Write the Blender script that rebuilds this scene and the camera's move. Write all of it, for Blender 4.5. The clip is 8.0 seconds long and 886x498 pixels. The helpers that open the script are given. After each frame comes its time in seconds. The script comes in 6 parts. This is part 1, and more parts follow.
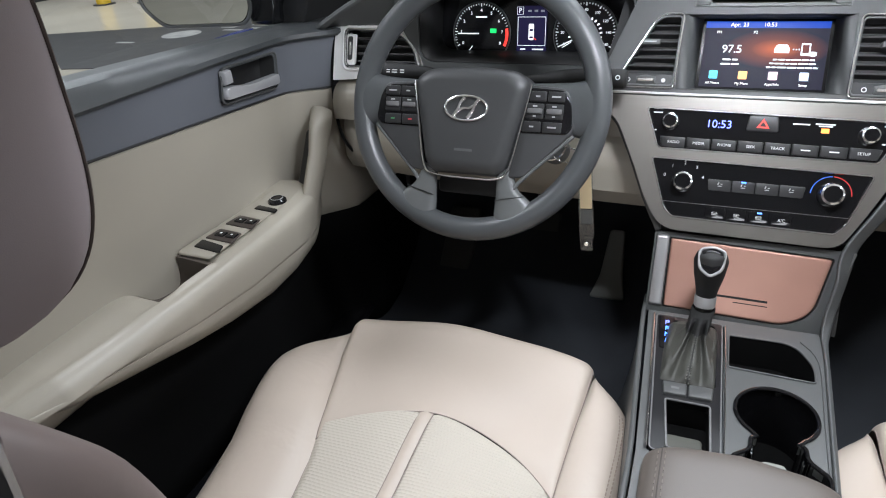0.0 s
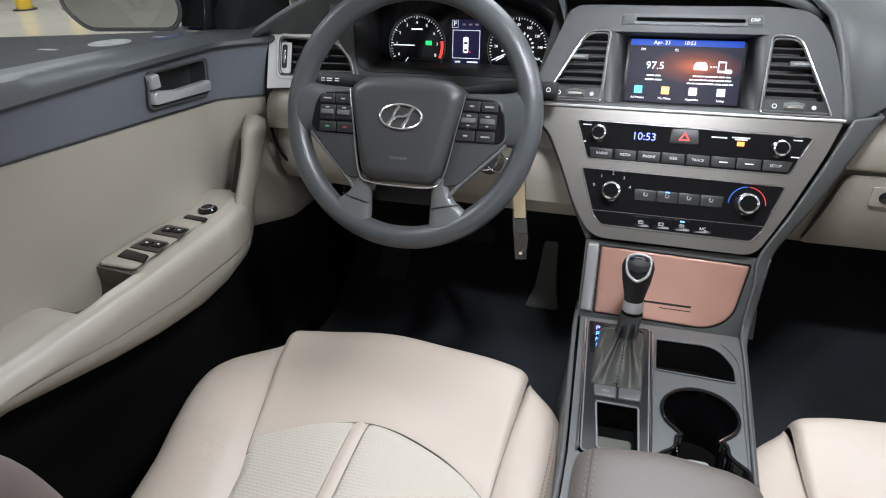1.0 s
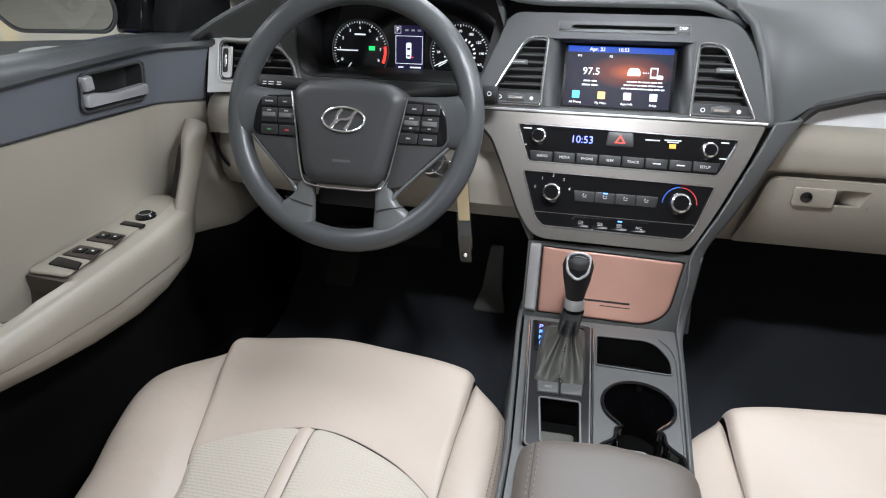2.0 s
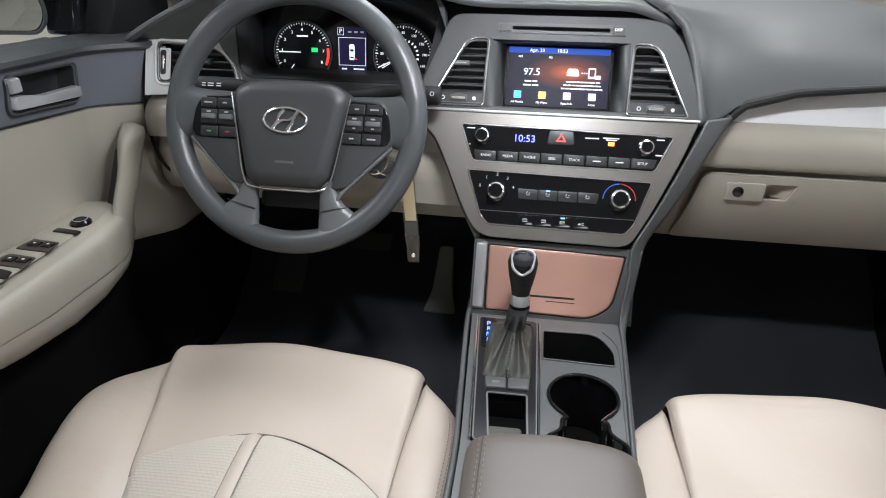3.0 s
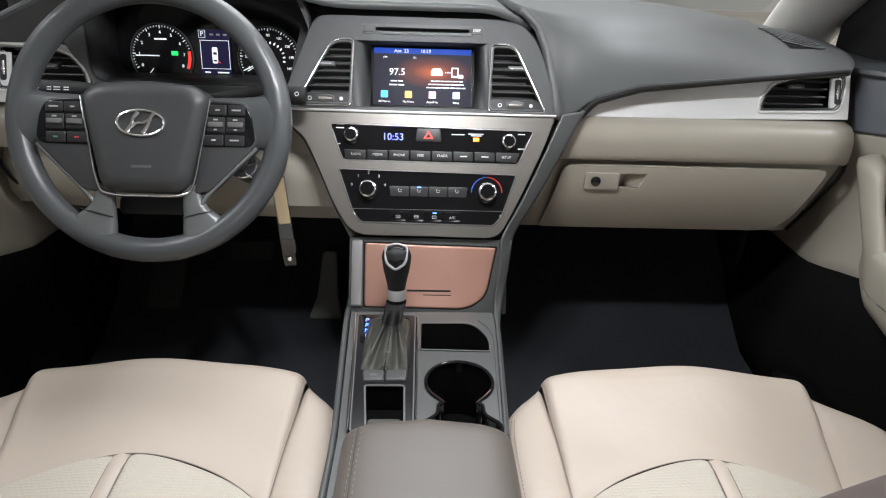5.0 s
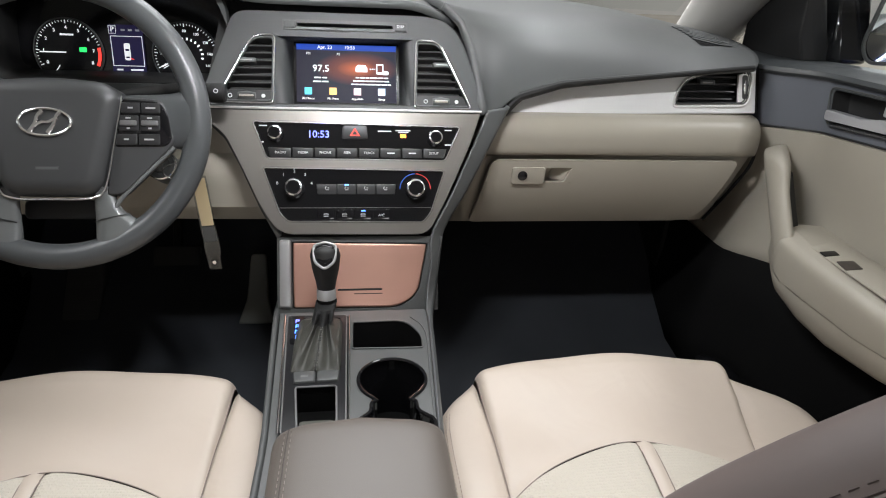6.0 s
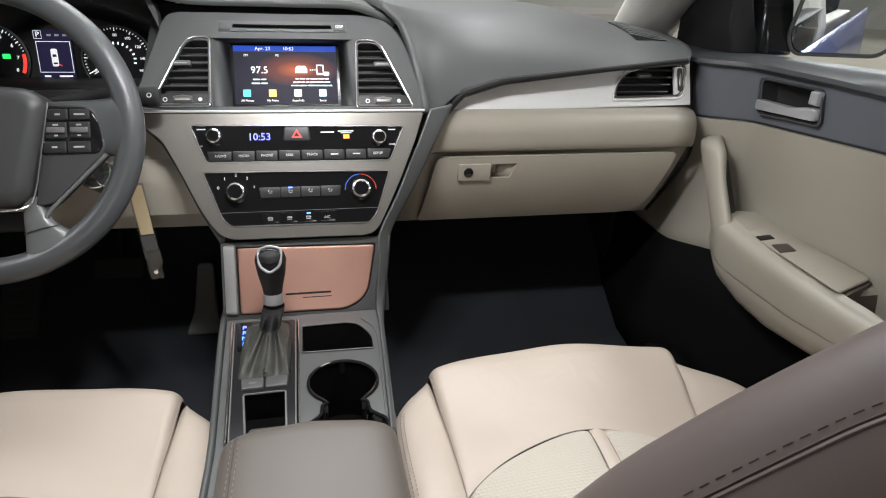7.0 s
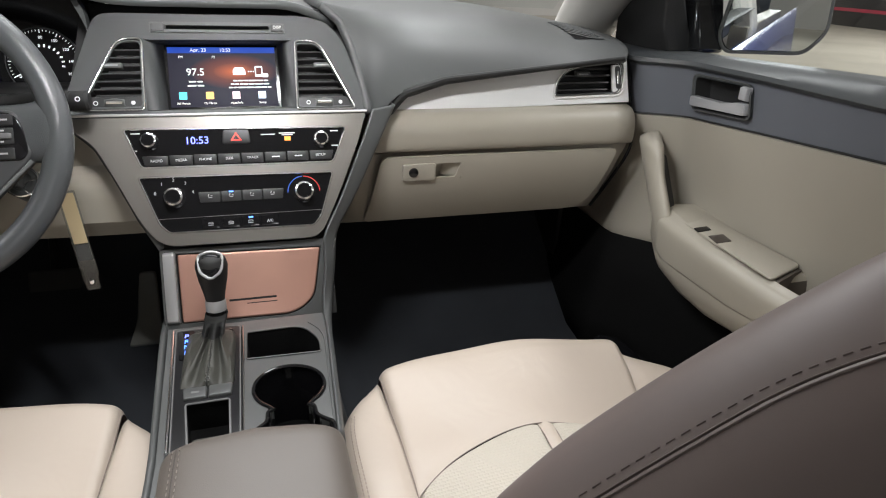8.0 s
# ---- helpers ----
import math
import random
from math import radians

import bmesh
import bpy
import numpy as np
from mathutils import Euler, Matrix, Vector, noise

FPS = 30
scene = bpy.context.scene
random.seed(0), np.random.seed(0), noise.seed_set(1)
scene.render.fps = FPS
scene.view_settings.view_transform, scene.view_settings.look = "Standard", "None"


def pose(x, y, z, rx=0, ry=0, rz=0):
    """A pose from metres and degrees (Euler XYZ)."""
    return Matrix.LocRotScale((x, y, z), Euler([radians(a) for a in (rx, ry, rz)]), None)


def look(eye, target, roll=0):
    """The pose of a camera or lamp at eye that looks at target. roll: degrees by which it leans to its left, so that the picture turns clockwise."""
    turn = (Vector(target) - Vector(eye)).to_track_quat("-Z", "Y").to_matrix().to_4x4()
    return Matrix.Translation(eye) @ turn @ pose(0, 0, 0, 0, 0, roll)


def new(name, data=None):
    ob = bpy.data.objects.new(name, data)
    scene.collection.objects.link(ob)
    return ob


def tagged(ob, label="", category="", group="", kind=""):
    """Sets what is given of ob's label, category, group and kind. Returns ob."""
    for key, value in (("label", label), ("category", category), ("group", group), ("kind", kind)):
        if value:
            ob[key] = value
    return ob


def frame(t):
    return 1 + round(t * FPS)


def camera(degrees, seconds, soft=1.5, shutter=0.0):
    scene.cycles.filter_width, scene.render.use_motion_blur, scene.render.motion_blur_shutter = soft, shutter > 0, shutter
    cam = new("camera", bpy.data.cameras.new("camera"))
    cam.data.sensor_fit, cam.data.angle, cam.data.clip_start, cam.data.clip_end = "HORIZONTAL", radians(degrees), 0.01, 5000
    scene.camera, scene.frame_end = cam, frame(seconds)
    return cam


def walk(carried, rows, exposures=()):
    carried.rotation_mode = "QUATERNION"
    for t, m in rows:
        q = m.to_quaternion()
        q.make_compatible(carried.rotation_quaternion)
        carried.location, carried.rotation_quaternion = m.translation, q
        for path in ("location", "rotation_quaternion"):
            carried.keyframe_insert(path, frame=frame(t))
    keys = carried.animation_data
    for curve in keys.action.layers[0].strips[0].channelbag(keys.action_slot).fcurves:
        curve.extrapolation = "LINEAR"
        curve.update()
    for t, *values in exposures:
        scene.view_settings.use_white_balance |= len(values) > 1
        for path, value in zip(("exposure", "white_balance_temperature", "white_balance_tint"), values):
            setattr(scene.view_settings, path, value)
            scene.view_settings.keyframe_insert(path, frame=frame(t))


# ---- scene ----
# Car interior. x to the passenger side, y to the front of the car, z up; origin under the middle of the front seats.
cam = camera(70.8, 8.0, soft=1.1)
PATH = [
    (0, (-0.073, 0.096, 0.948), (-0.796, 1.675, -0.044), -4.7),
    (0.5, (-0.07, 0.094, 0.943), (-0.708, 1.72, -0.031), -3.1),
    (1, (-0.065, 0.093, 0.938), (-0.615, 1.761, -0.018), -1.8),
    (1.5, (-0.059, 0.089, 0.933), (-0.534, 1.789, -0.007), -0.9),
    (3, (-0.04, 0.08, 0.922), (-0.303, 1.842, 0.012), 0.6),
    (3.5, (-0.031, 0.079, 0.916), (-0.226, 1.854, 0.016), 0.8),
    (4, (-0.018, 0.071, 0.913), (-0.144, 1.859, 0.025), 1.0),
    (4.5, (-0.007, 0.065, 0.91), (-0.055, 1.863, 0.035), 1.3),
    (6, (0.01, 0.061, 0.899), (0.263, 1.851, 0.043), 2.8),
    (6.5, (0.018, 0.059, 0.896), (0.339, 1.841, 0.047), 2.7),
    (7, (0.025, 0.057, 0.893), (0.41, 1.83, 0.05), 2.2),
    (7.5, (0.033, 0.053, 0.893), (0.485, 1.812, 0.056), 2.3),
    (8, (0.04, 0.052, 0.891), (0.56, 1.794, 0.058), 2.3),
]
walk(cam, [(t, look(eye, target, roll)) for t, eye, target, roll in PATH], [(0, 0.0, 5880, 10), (4, -0.10, 6060, 10), (8, -0.16, 6300, 10)])

# ---------------------------------------------------------------- light
world = bpy.data.worlds.new("showroom_air")
scene.world = world
world.use_nodes = True
world.node_tree.nodes["Background"].inputs[0].default_value = (0.9, 0.95, 1.0, 1)
world.node_tree.nodes["Background"].inputs[1].default_value = 0.35


def area_lamp(name, m, sx, sy, watts, colour=(1.0, 0.985, 0.97)):
    data = bpy.data.lights.new(name, "AREA")
    data.shape, data.size, data.size_y, data.energy, data.color = "RECTANGLE", sx, sy, watts, colour
    ob = new(name, data)
    ob.matrix_world = m
    return ob


# ceiling lamps of the hall, in rows
area_lamp("hall_lamp_over_bonnet", look((0.4, 2.5, 4.6), (-0.1, 0.9, 0.4)), 2.6, 1.0, 150)
area_lamp("hall_lamp_front", look((0.3, 5.6, 4.6), (0, 1, 0.6)), 3.2, 1.2, 230)
for lamp_x, lamp_y, lamp_w in ((-8.5, 7.0, 350), (12.0, 6.5, 850)):
    area_lamp("hall_lamp", pose(lamp_x, lamp_y, 5.4), 3.2, 3.2, lamp_w)
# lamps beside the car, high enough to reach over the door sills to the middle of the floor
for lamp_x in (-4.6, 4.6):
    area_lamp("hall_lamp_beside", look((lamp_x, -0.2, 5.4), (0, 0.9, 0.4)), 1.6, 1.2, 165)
# lamps on the wall behind the car, shining in through the rear window
area_lamp("hall_lamp_rear", look((0.9, -13.0, 2.9), (-0.1, 1.0, 0.65)), 3.0, 1.4, 170)
# added lamps, unseen low behind the car; they brighten doors and dash ends
for lamp_x, lamp_w in ((13.5, 190), (-13.5, 110)):
    area_lamp("fill_lamp", look((lamp_x, -4.0, 4.0), (0, 0.7, 0.6)), 3.0, 1.6, lamp_w)
# the car's own map lamps, lit while a door is open
for lamp_x in (-0.055, 0.055):
    area_lamp("map_lamp", look((lamp_x, 0.585, 1.155), (lamp_x * 5, 1.05, 0.62)), 0.06, 0.04, 2.7)


# ---------------------------------------------------------------- materials
def material(name, colour, rough=0.5, metal=0.0, vary=0.12, scale=60.0, bump=0.1, fine=900.0, coat=0.0, glow=None, spec=0.5, relief=0.00028, wrinkle=0.0):
    """A procedural surface: colour varied at two scales, fine relief, uneven gloss. Sizes are per metre."""
    m = bpy.data.materials.new(name)
    m.use_nodes = True
    nt = m.node_tree
    b = nt.nodes["Principled BSDF"]
    b.inputs["Metallic"].default_value = metal
    b.inputs["Coat Weight"].default_value = coat
    b.inputs["Coat Roughness"].default_value = 0.08
    b.inputs["Specular IOR Level"].default_value = spec
    tc = nt.nodes.new("ShaderNodeTexCoord")
    n1, n2 = nt.nodes.new("ShaderNodeTexNoise"), nt.nodes.new("ShaderNodeTexNoise")
    for n, s, d in ((n1, scale * 0.12, 3), (n2, fine, 2)):
        n.inputs["Scale"].default_value, n.inputs["Detail"].default_value = s, d
        nt.links.new(tc.outputs["Object"], n.inputs["Vector"])
    ramp = nt.nodes.new("ShaderNodeMix")
    ramp.data_type = "RGBA"
    ramp.inputs[6].default_value = (*[c * (1 - vary) for c in colour], 1)
    ramp.inputs[7].default_value = (*[min(1, c * (1 + vary)) for c in colour], 1)
    nt.links.new(n1.outputs["Fac"], ramp.inputs[0])
    nt.links.new(ramp.outputs[2], b.inputs["Base Color"])
    rr = nt.nodes.new("ShaderNodeMapRange")
    rr.inputs["To Min"].default_value, rr.inputs["To Max"].default_value = rough * 0.88, min(1, rough * 1.12)
    nt.links.new(n1.outputs["Fac"], rr.inputs["Value"])
    nt.links.new(rr.outputs["Result"], b.inputs["Roughness"])
    if bump:
        bp = nt.nodes.new("ShaderNodeBump")
        bp.inputs["Strength"].default_value, bp.inputs["Distance"].default_value = bump, relief
        nt.links.new(n2.outputs["Fac"], bp.inputs["Height"])
        nt.links.new(bp.outputs["Normal"], b.inputs["Normal"])
        if wrinkle:
            n3, b3 = nt.nodes.new("ShaderNodeTexNoise"), nt.nodes.new("ShaderNodeBump")
            n3.inputs["Scale"].default_value, n3.inputs["Detail"].default_value, n3.inputs["Distortion"].default_value = 11.0, 3, 0.8
            b3.inputs["Strength"].default_value, b3.inputs["Distance"].default_value = wrinkle, 0.012
            nt.links.new(tc.outputs["Object"], n3.inputs["Vector"])
            nt.links.new(n3.outputs["Fac"], b3.inputs["Height"])
            nt.links.new(b3.outputs["Normal"], bp.inputs["Normal"])
    if glow:
        b.inputs["Emission Color"].default_value = (*glow[:3], 1)
        b.inputs["Emission Strength"].default_value = glow[3]
    return m


DASH = material("dash_dark_grey_soft_plastic", (0.084, 0.088, 0.088), 0.42, bump=0.6, fine=1200)
# DASH plastic darkened: the rear-facing stack misses the windscreen light
DASH_SHADED = material("dash_plastic_shaded", (0.056, 0.059, 0.060), 0.45, bump=0.5, fine=1300)
SILL = material("dark_sill_plastic", (0.052, 0.057, 0.060), 0.42, bump=0.5, fine=1200)
HARD = material("dark_grey_hard_plastic", (0.075, 0.078, 0.077), 0.42, bump=0.3, fine=1500)
CREAM = material("beige_moulded_plastic", (0.375, 0.347, 0.288), 0.36, vary=0.05, bump=0.35, fine=1300)
BLUE = material("blue_grey_door_cloth", (0.116, 0.124, 0.142), 0.7, bump=0.5, fine=1800)
SILVER = material("satin_silver_trim", (0.90, 0.90, 0.89), 0.36, 0.1, vary=0.05, bump=0.08, fine=2500)
FACE = material("warm_silver_faceplate", (0.20, 0.188, 0.17), 0.35, 0.7, vary=0.05, bump=0.1, fine=2500)
# satin silver lid; the red it reflects is painted in as base colour
LID_ROSE = material("satin_silver_red_reflection", (0.60, 0.345, 0.27), 0.34, 0.55, vary=0.2, scale=60, bump=0.05)
SATIN = material("satin_grey_plastic", (0.40, 0.40, 0.40), 0.32, 0.4, vary=0.05, bump=0.05)
CHROME = material("chrome", (0.8, 0.8, 0.8), 0.2, 1.0, vary=0.02, bump=0)
STRIP = material("soft_chrome", (0.72, 0.72, 0.72), 0.32, 0.9, vary=0.03, bump=0)
GLOSS = material("gloss_black_plastic", (0.008, 0.008, 0.009), 0.09, vary=0.1, bump=0, coat=0.0, spec=0.4)
MATTE = material("matte_black_plastic", (0.012, 0.012, 0.012), 0.6, bump=0.3)
# near-black; in trays, bins and grille gaps it paints the deep shade
VOID_BLACK = material("void_black", (0.006, 0.006, 0.006), 0.95, bump=0.3, spec=0.1)
CARPET = material("black_carpet", (0.036, 0.039, 0.045), 0.95, vary=0.3, bump=1.0, fine=700, spec=0.2)
LEATHER = material("beige_seat_leather", (0.53, 0.456, 0.384), 0.44, vary=0.07, scale=40, bump=0.35, fine=1100, wrinkle=0.22)
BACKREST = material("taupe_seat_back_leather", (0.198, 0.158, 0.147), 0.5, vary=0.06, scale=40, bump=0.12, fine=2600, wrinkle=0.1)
CLOTH = material("mauve_grey_knit_cloth", (0.42, 0.368, 0.38), 0.85, vary=0.06, bump=0.15, fine=2600, spec=0.2)
TAUPE = material("taupe_armrest_leather", (0.10, 0.086, 0.074), 0.5, vary=0.06, bump=0.4, fine=1000)
THREAD = material("thread", (0.34, 0.28, 0.235), 0.8, bump=0)
WHEEL = material("grey_wheel_leather", (0.066, 0.070, 0.073), 0.30, bump=0.55, fine=800, relief=0.0004)
HUB = material("dark_grey_airbag_cover", (0.041, 0.042, 0.043), 0.40, bump=0.5, fine=1400)
BOOT = material("grey_green_shift_boot", (0.050, 0.050, 0.043), 0.45, bump=0.6, fine=900, spec=0.3)
RUBBER = material("black_rubber", (0.045, 0.045, 0.043), 0.7, bump=0.3)
CHARCOAL = material("charcoal_button", (0.018, 0.018, 0.019), 0.38, bump=0.1)
WHITE_INK = material("white_print", (0.75, 0.75, 0.75), 0.5, bump=0)
WHITE_DIM = material("pale_print", (0.4, 0.4, 0.4), 0.5, bump=0)
WHITE_LIT = material("white_lit_print", (0.8, 0.8, 0.8), 0.5, bump=0, glow=(1, 1, 1, 0.7))
BLUE_LIT = material("blue_lit_digit", (0.1, 0.1, 0.8), 0.5, bump=0, glow=(0.25, 0.3, 1.0, 2.2))
ICE_LIT = material("blue_lamp", (0.1, 0.2, 0.9), 0.5, bump=0, glow=(0.1, 0.3, 1.0, 2.5))
ORANGE_LIT = material("orange_lamp", (0.9, 0.3, 0.05), 0.5, bump=0, glow=(1, 0.25, 0.02, 1.6))
RED_LIT = material("red_lamp", (0.8, 0.05, 0.04), 0.5, bump=0, glow=(1, 0.06, 0.04, 0.9))
GREEN_LIT = material("green_lamp", (0.05, 0.8, 0.15), 0.5, bump=0, glow=(0.05, 1, 0.2, 0.8))
HEADLINER = material("light_grey_headliner", (0.62, 0.60, 0.56), 0.9, bump=0.4)
PAINT = material("blue_car_paint", (0.01, 0.05, 0.42), 0.25, 0.2, vary=0.03, bump=0, coat=0.8)
TAG = material("yellowed_paper_tag", (0.62, 0.50, 0.30), 0.6, vary=0.08, bump=0.1)
HALL_FLOOR = material("polished_concrete_floor", (0.52, 0.48, 0.40), 0.25, vary=0.15, scale=8, bump=0.05, fine=60)
MAT_BLACK = material("black_rubber_display_mat", (0.03, 0.03, 0.032), 0.6, vary=0.2, bump=0.3, fine=300)
HALL_WALL = material("hall_wall_paint", (0.55, 0.54, 0.52), 0.8, vary=0.06, scale=3, bump=0.1, fine=80)
YELLOW = material("yellow_paint", (0.75, 0.5, 0.03), 0.4, bump=0.1)


def clear(name, colour, rough=0.0, mix=0.94):
    """Thin clear sheet: mostly see-through, with a mirror gloss."""
    m = bpy.data.materials.new(name)
    m.use_nodes = True
    nt = m.node_tree
    nt.nodes.remove(nt.nodes["Principled BSDF"])
    t, g, x = (nt.nodes.new("ShaderNode" + n) for n in ("BsdfTransparent", "BsdfGlossy", "MixShader"))
    t.inputs[0].default_value = (*colour, 1)
    g.inputs["Roughness"].default_value = rough
    x.inputs[0].default_value = 1 - mix
    nt.links.new(t.outputs[0], x.inputs[1])
    nt.links.new(g.outputs[0], x.inputs[2])
    nt.links.new(x.outputs[0], nt.nodes["Material Output"].inputs[0])
    return m


GLASS = clear("window_glass", (0.9, 0.93, 0.92))
CLEAR = clear("clear_plastic_sleeve", (0.82, 0.84, 0.84), 0.1)
MIRROR = material("mirror_silver", (0.85, 0.88, 0.88), 0.01, 1.0, vary=0.0, bump=0)


# ---------------------------------------------------------------- mesh helpers
def part(name, bm, mat, parent=None, label="", smooth=35, thick=0.0, bevel=0.0):
    """Link a bmesh as one mesh object, under parent if there is one."""
    bmesh.ops.recalc_face_normals(bm, faces=bm.faces)
    me = bpy.data.meshes.new(name)
    bm.to_mesh(me)
    bm.free()
    me.materials.append(mat)
    me.shade_smooth()
    me.set_sharp_from_angle(angle=radians(smooth))
    ob = new(name, me)
    if parent:
        ob.parent = parent
        ob.matrix_parent_inverse = parent.matrix_world.inverted()
    if label:
        ob["label"] = label
    if thick:
        s = ob.modifiers.new("thickness", "SOLIDIFY")
        s.thickness, s.offset = abs(thick), -1 if thick > 0 else 1
    if bevel:
        s = ob.modifiers.new("edge", "BEVEL")
        s.width, s.segments, s.limit_method, s.angle_limit = bevel, 2, "ANGLE", radians(40)
    return ob


def thing(name, at, label, category, group="", kind=""):
    ob = new(name)
    ob.empty_display_size = 0.02
    ob.matrix_world = Matrix.Translation(at)
    bpy.context.view_layer.update()
    return tagged(ob, label, category, group, kind)


def sheet(f, nu, nv, close_u=False):
    """A grid of (nu + 1) x (nv + 1) points f(u, v), u and v from 0 to 1."""
    bm = bmesh.new()
    rows = [[bm.verts.new(f(i / nu, j / nv)) for i in range(nu + (0 if close_u else 1))] for j in range(nv + 1)]
    n = len(rows[0])
    for j in range(nv):
        for i in range(nu):
            bm.faces.new((rows[j][i], rows[j][(i + 1) % n], rows[j + 1][(i + 1) % n], rows[j + 1][i]))
    return bm


def loft(rings, cap=True, closed=True):
    bm = bmesh.new()
    vs = [[bm.verts.new(p) for p in r] for r in rings]
    n = len(vs[0])
    for a, b in zip(vs, vs[1:]):
        for i in range(n if closed else n - 1):
            bm.faces.new((a[i], a[(i + 1) % n], b[(i + 1) % n], b[i]))
    if cap and closed:
        bm.faces.new(vs[0][::-1])
        bm.faces.new(vs[-1])
    return bm


def smooth_path(pts, n=8, closed=False):
    """Catmull-Rom through pts (any dimension)."""
    p = [np.array(q, float) for q in pts]
    if closed:
        p = [p[-1]] + p + [p[0], p[1]]
    else:
        p = [2 * p[0] - p[1]] + p + [2 * p[-1] - p[-2]]
    out = []
    for i in range(1, len(p) - 2):
        for k in range(n):
            t = k / n
            a, b, c, d = p[i - 1:i + 3]
            out.append(0.5 * ((2 * b) + (c - a) * t + (2 * a - 5 * b + 4 * c - d) * t * t + (3 * b - a - 3 * c + d) * t ** 3))
    if not closed:
        out.append(p[-2])
    return out


def tube(path, radius, n=12, closed=False, flat=1.0, up=(0, 0, 1), cap=True):
    """A tube along a path of 3D points; radius may be a function of 0..1; flat squeezes it along its second axis."""
    pts = [Vector(p) for p in path]
    rings, m = [], len(pts)
    for i, p in enumerate(pts):
        a, b = (pts[(i - 1) % m], pts[(i + 1) % m]) if closed else (pts[max(i - 1, 0)], pts[min(i + 1, m - 1)])
        d = (b - a).normalized()
        s = d.cross(Vector(up)).normalized()
        w = s.cross(d)
        r = radius(i / max(1, m - 1)) if callable(radius) else radius
        rings.append([p + s * (r * math.cos(q)) + w * (r * flat * math.sin(q)) for q in (2 * math.pi * k / n for k in range(n))])
    if closed:
        rings.append(rings[0])
        bm = loft(rings, cap=False)
        bmesh.ops.remove_doubles(bm, verts=bm.verts, dist=1e-6)
        return bm
    return loft(rings, cap)


def lathe(profile, n=32, m=None):
    """Turn (radius, height) pairs about local z."""
    m = m or Matrix()
    bm = bmesh.new()
    rows = [[bm.verts.new(m @ Vector((max(r, 1e-5) * math.cos(a), max(r, 1e-5) * math.sin(a), h))) for a in (2 * math.pi * k / n for k in range(n))] for r, h in profile]
    for a, b in zip(rows, rows[1:]):
        for i in range(n):
            bm.faces.new((a[i], a[(i + 1) % n], b[(i + 1) % n], b[i]))
    bmesh.ops.remove_doubles(bm, verts=bm.verts, dist=2e-5)
    return bm


def rounded(pts, r, n=5):
    """A polygon with its corners rounded; r one radius or one a corner."""
    out = []
    for i, p in enumerate(pts):
        p = Vector(p)
        a, b = Vector(pts[i - 1]) - p, Vector(pts[(i + 1) % len(pts)]) - p
        rad = r[i] if isinstance(r, (list, tuple)) else r
        k = min(rad, 0.48 * a.length, 0.48 * b.length)
        if k < 1e-5:
            out.append(tuple(p))
            continue
        s, e = p + a.normalized() * k, p + b.normalized() * k
        for j in range(n + 1):
            t = j / n
            out.append(tuple((1 - t) ** 2 * s + 2 * t * (1 - t) * p + t * t * e))
    return out


def rect(x0, y0, x1, y1):
    return [(x0, y0), (x1, y0), (x1, y1), (x0, y1)]


def plate(outer, depth, m=None, holes=(), z=0.0):
    """A flat plate in a local xy plane with its face at z, its back depth behind, and holes through it."""
    m = m or Matrix()
    bm = bmesh.new()
    edges = []
    for loop in (outer, *holes):
        vs = [bm.verts.new((p[0], p[1], z)) for p in loop]
        edges += [bm.edges.new((vs[i], vs[(i + 1) % len(vs)])) for i in range(len(vs))]
    if holes:
        bmesh.ops.triangle_fill(bm, use_beauty=True, use_dissolve=False, edges=edges)
    else:
        bm.faces.new(list(bm.verts))
    if depth:
        g = bmesh.ops.extrude_face_region(bm, geom=list(bm.faces))
        bmesh.ops.translate(bm, vec=(0, 0, -depth), verts=[v for v in g["geom"] if isinstance(v, bmesh.types.BMVert)])
    bm.transform(m)
    return bm


def domed(outer, height, m=None, z=0.0, inset=0.006, rows=4, depth=0.0):
    """A plate with a softly rounded face: rings of the outline shrink while they rise."""
    m = m or Matrix()
    c = np.mean(np.array(outer), axis=0)
    rings = []
    if depth:
        rings.append([m @ Vector((p[0], p[1], z - depth)) for p in outer])
    for k in range(rows + 1):
        a = k / rows * math.pi / 2
        s, h = inset * (1 - math.cos(a)), height * math.sin(a)
        ring = []
        for p in outer:
            d = c - np.array(p)
            q = np.array(p) + d / max(1e-6, np.linalg.norm(d)) * s
            ring.append(m @ Vector((q[0], q[1], z + h)))
        rings.append(ring)
    return loft(rings)


def box(x0, y0, z0, x1, y1, z1, m=None, bevel=0.0, seg=2):
    bm = bmesh.new()
    bmesh.ops.create_cube(bm, size=1)
    bm.transform((m or Matrix()) @ Matrix.LocRotScale(((x0 + x1) / 2, (y0 + y1) / 2, (z0 + z1) / 2), None, (x1 - x0, y1 - y0, z1 - z0)))
    if bevel:
        bmesh.ops.bevel(bm, geom=list(bm.edges), offset=bevel, segments=seg, profile=0.6, affect="EDGES")
    return bm


def join(*bms):
    out = bms[0]
    for b in bms[1:]:
        me = bpy.data.meshes.new("tmp")
        b.to_mesh(me)
        b.free()
        out.from_mesh(me)
        bpy.data.meshes.remove(me)
    return out


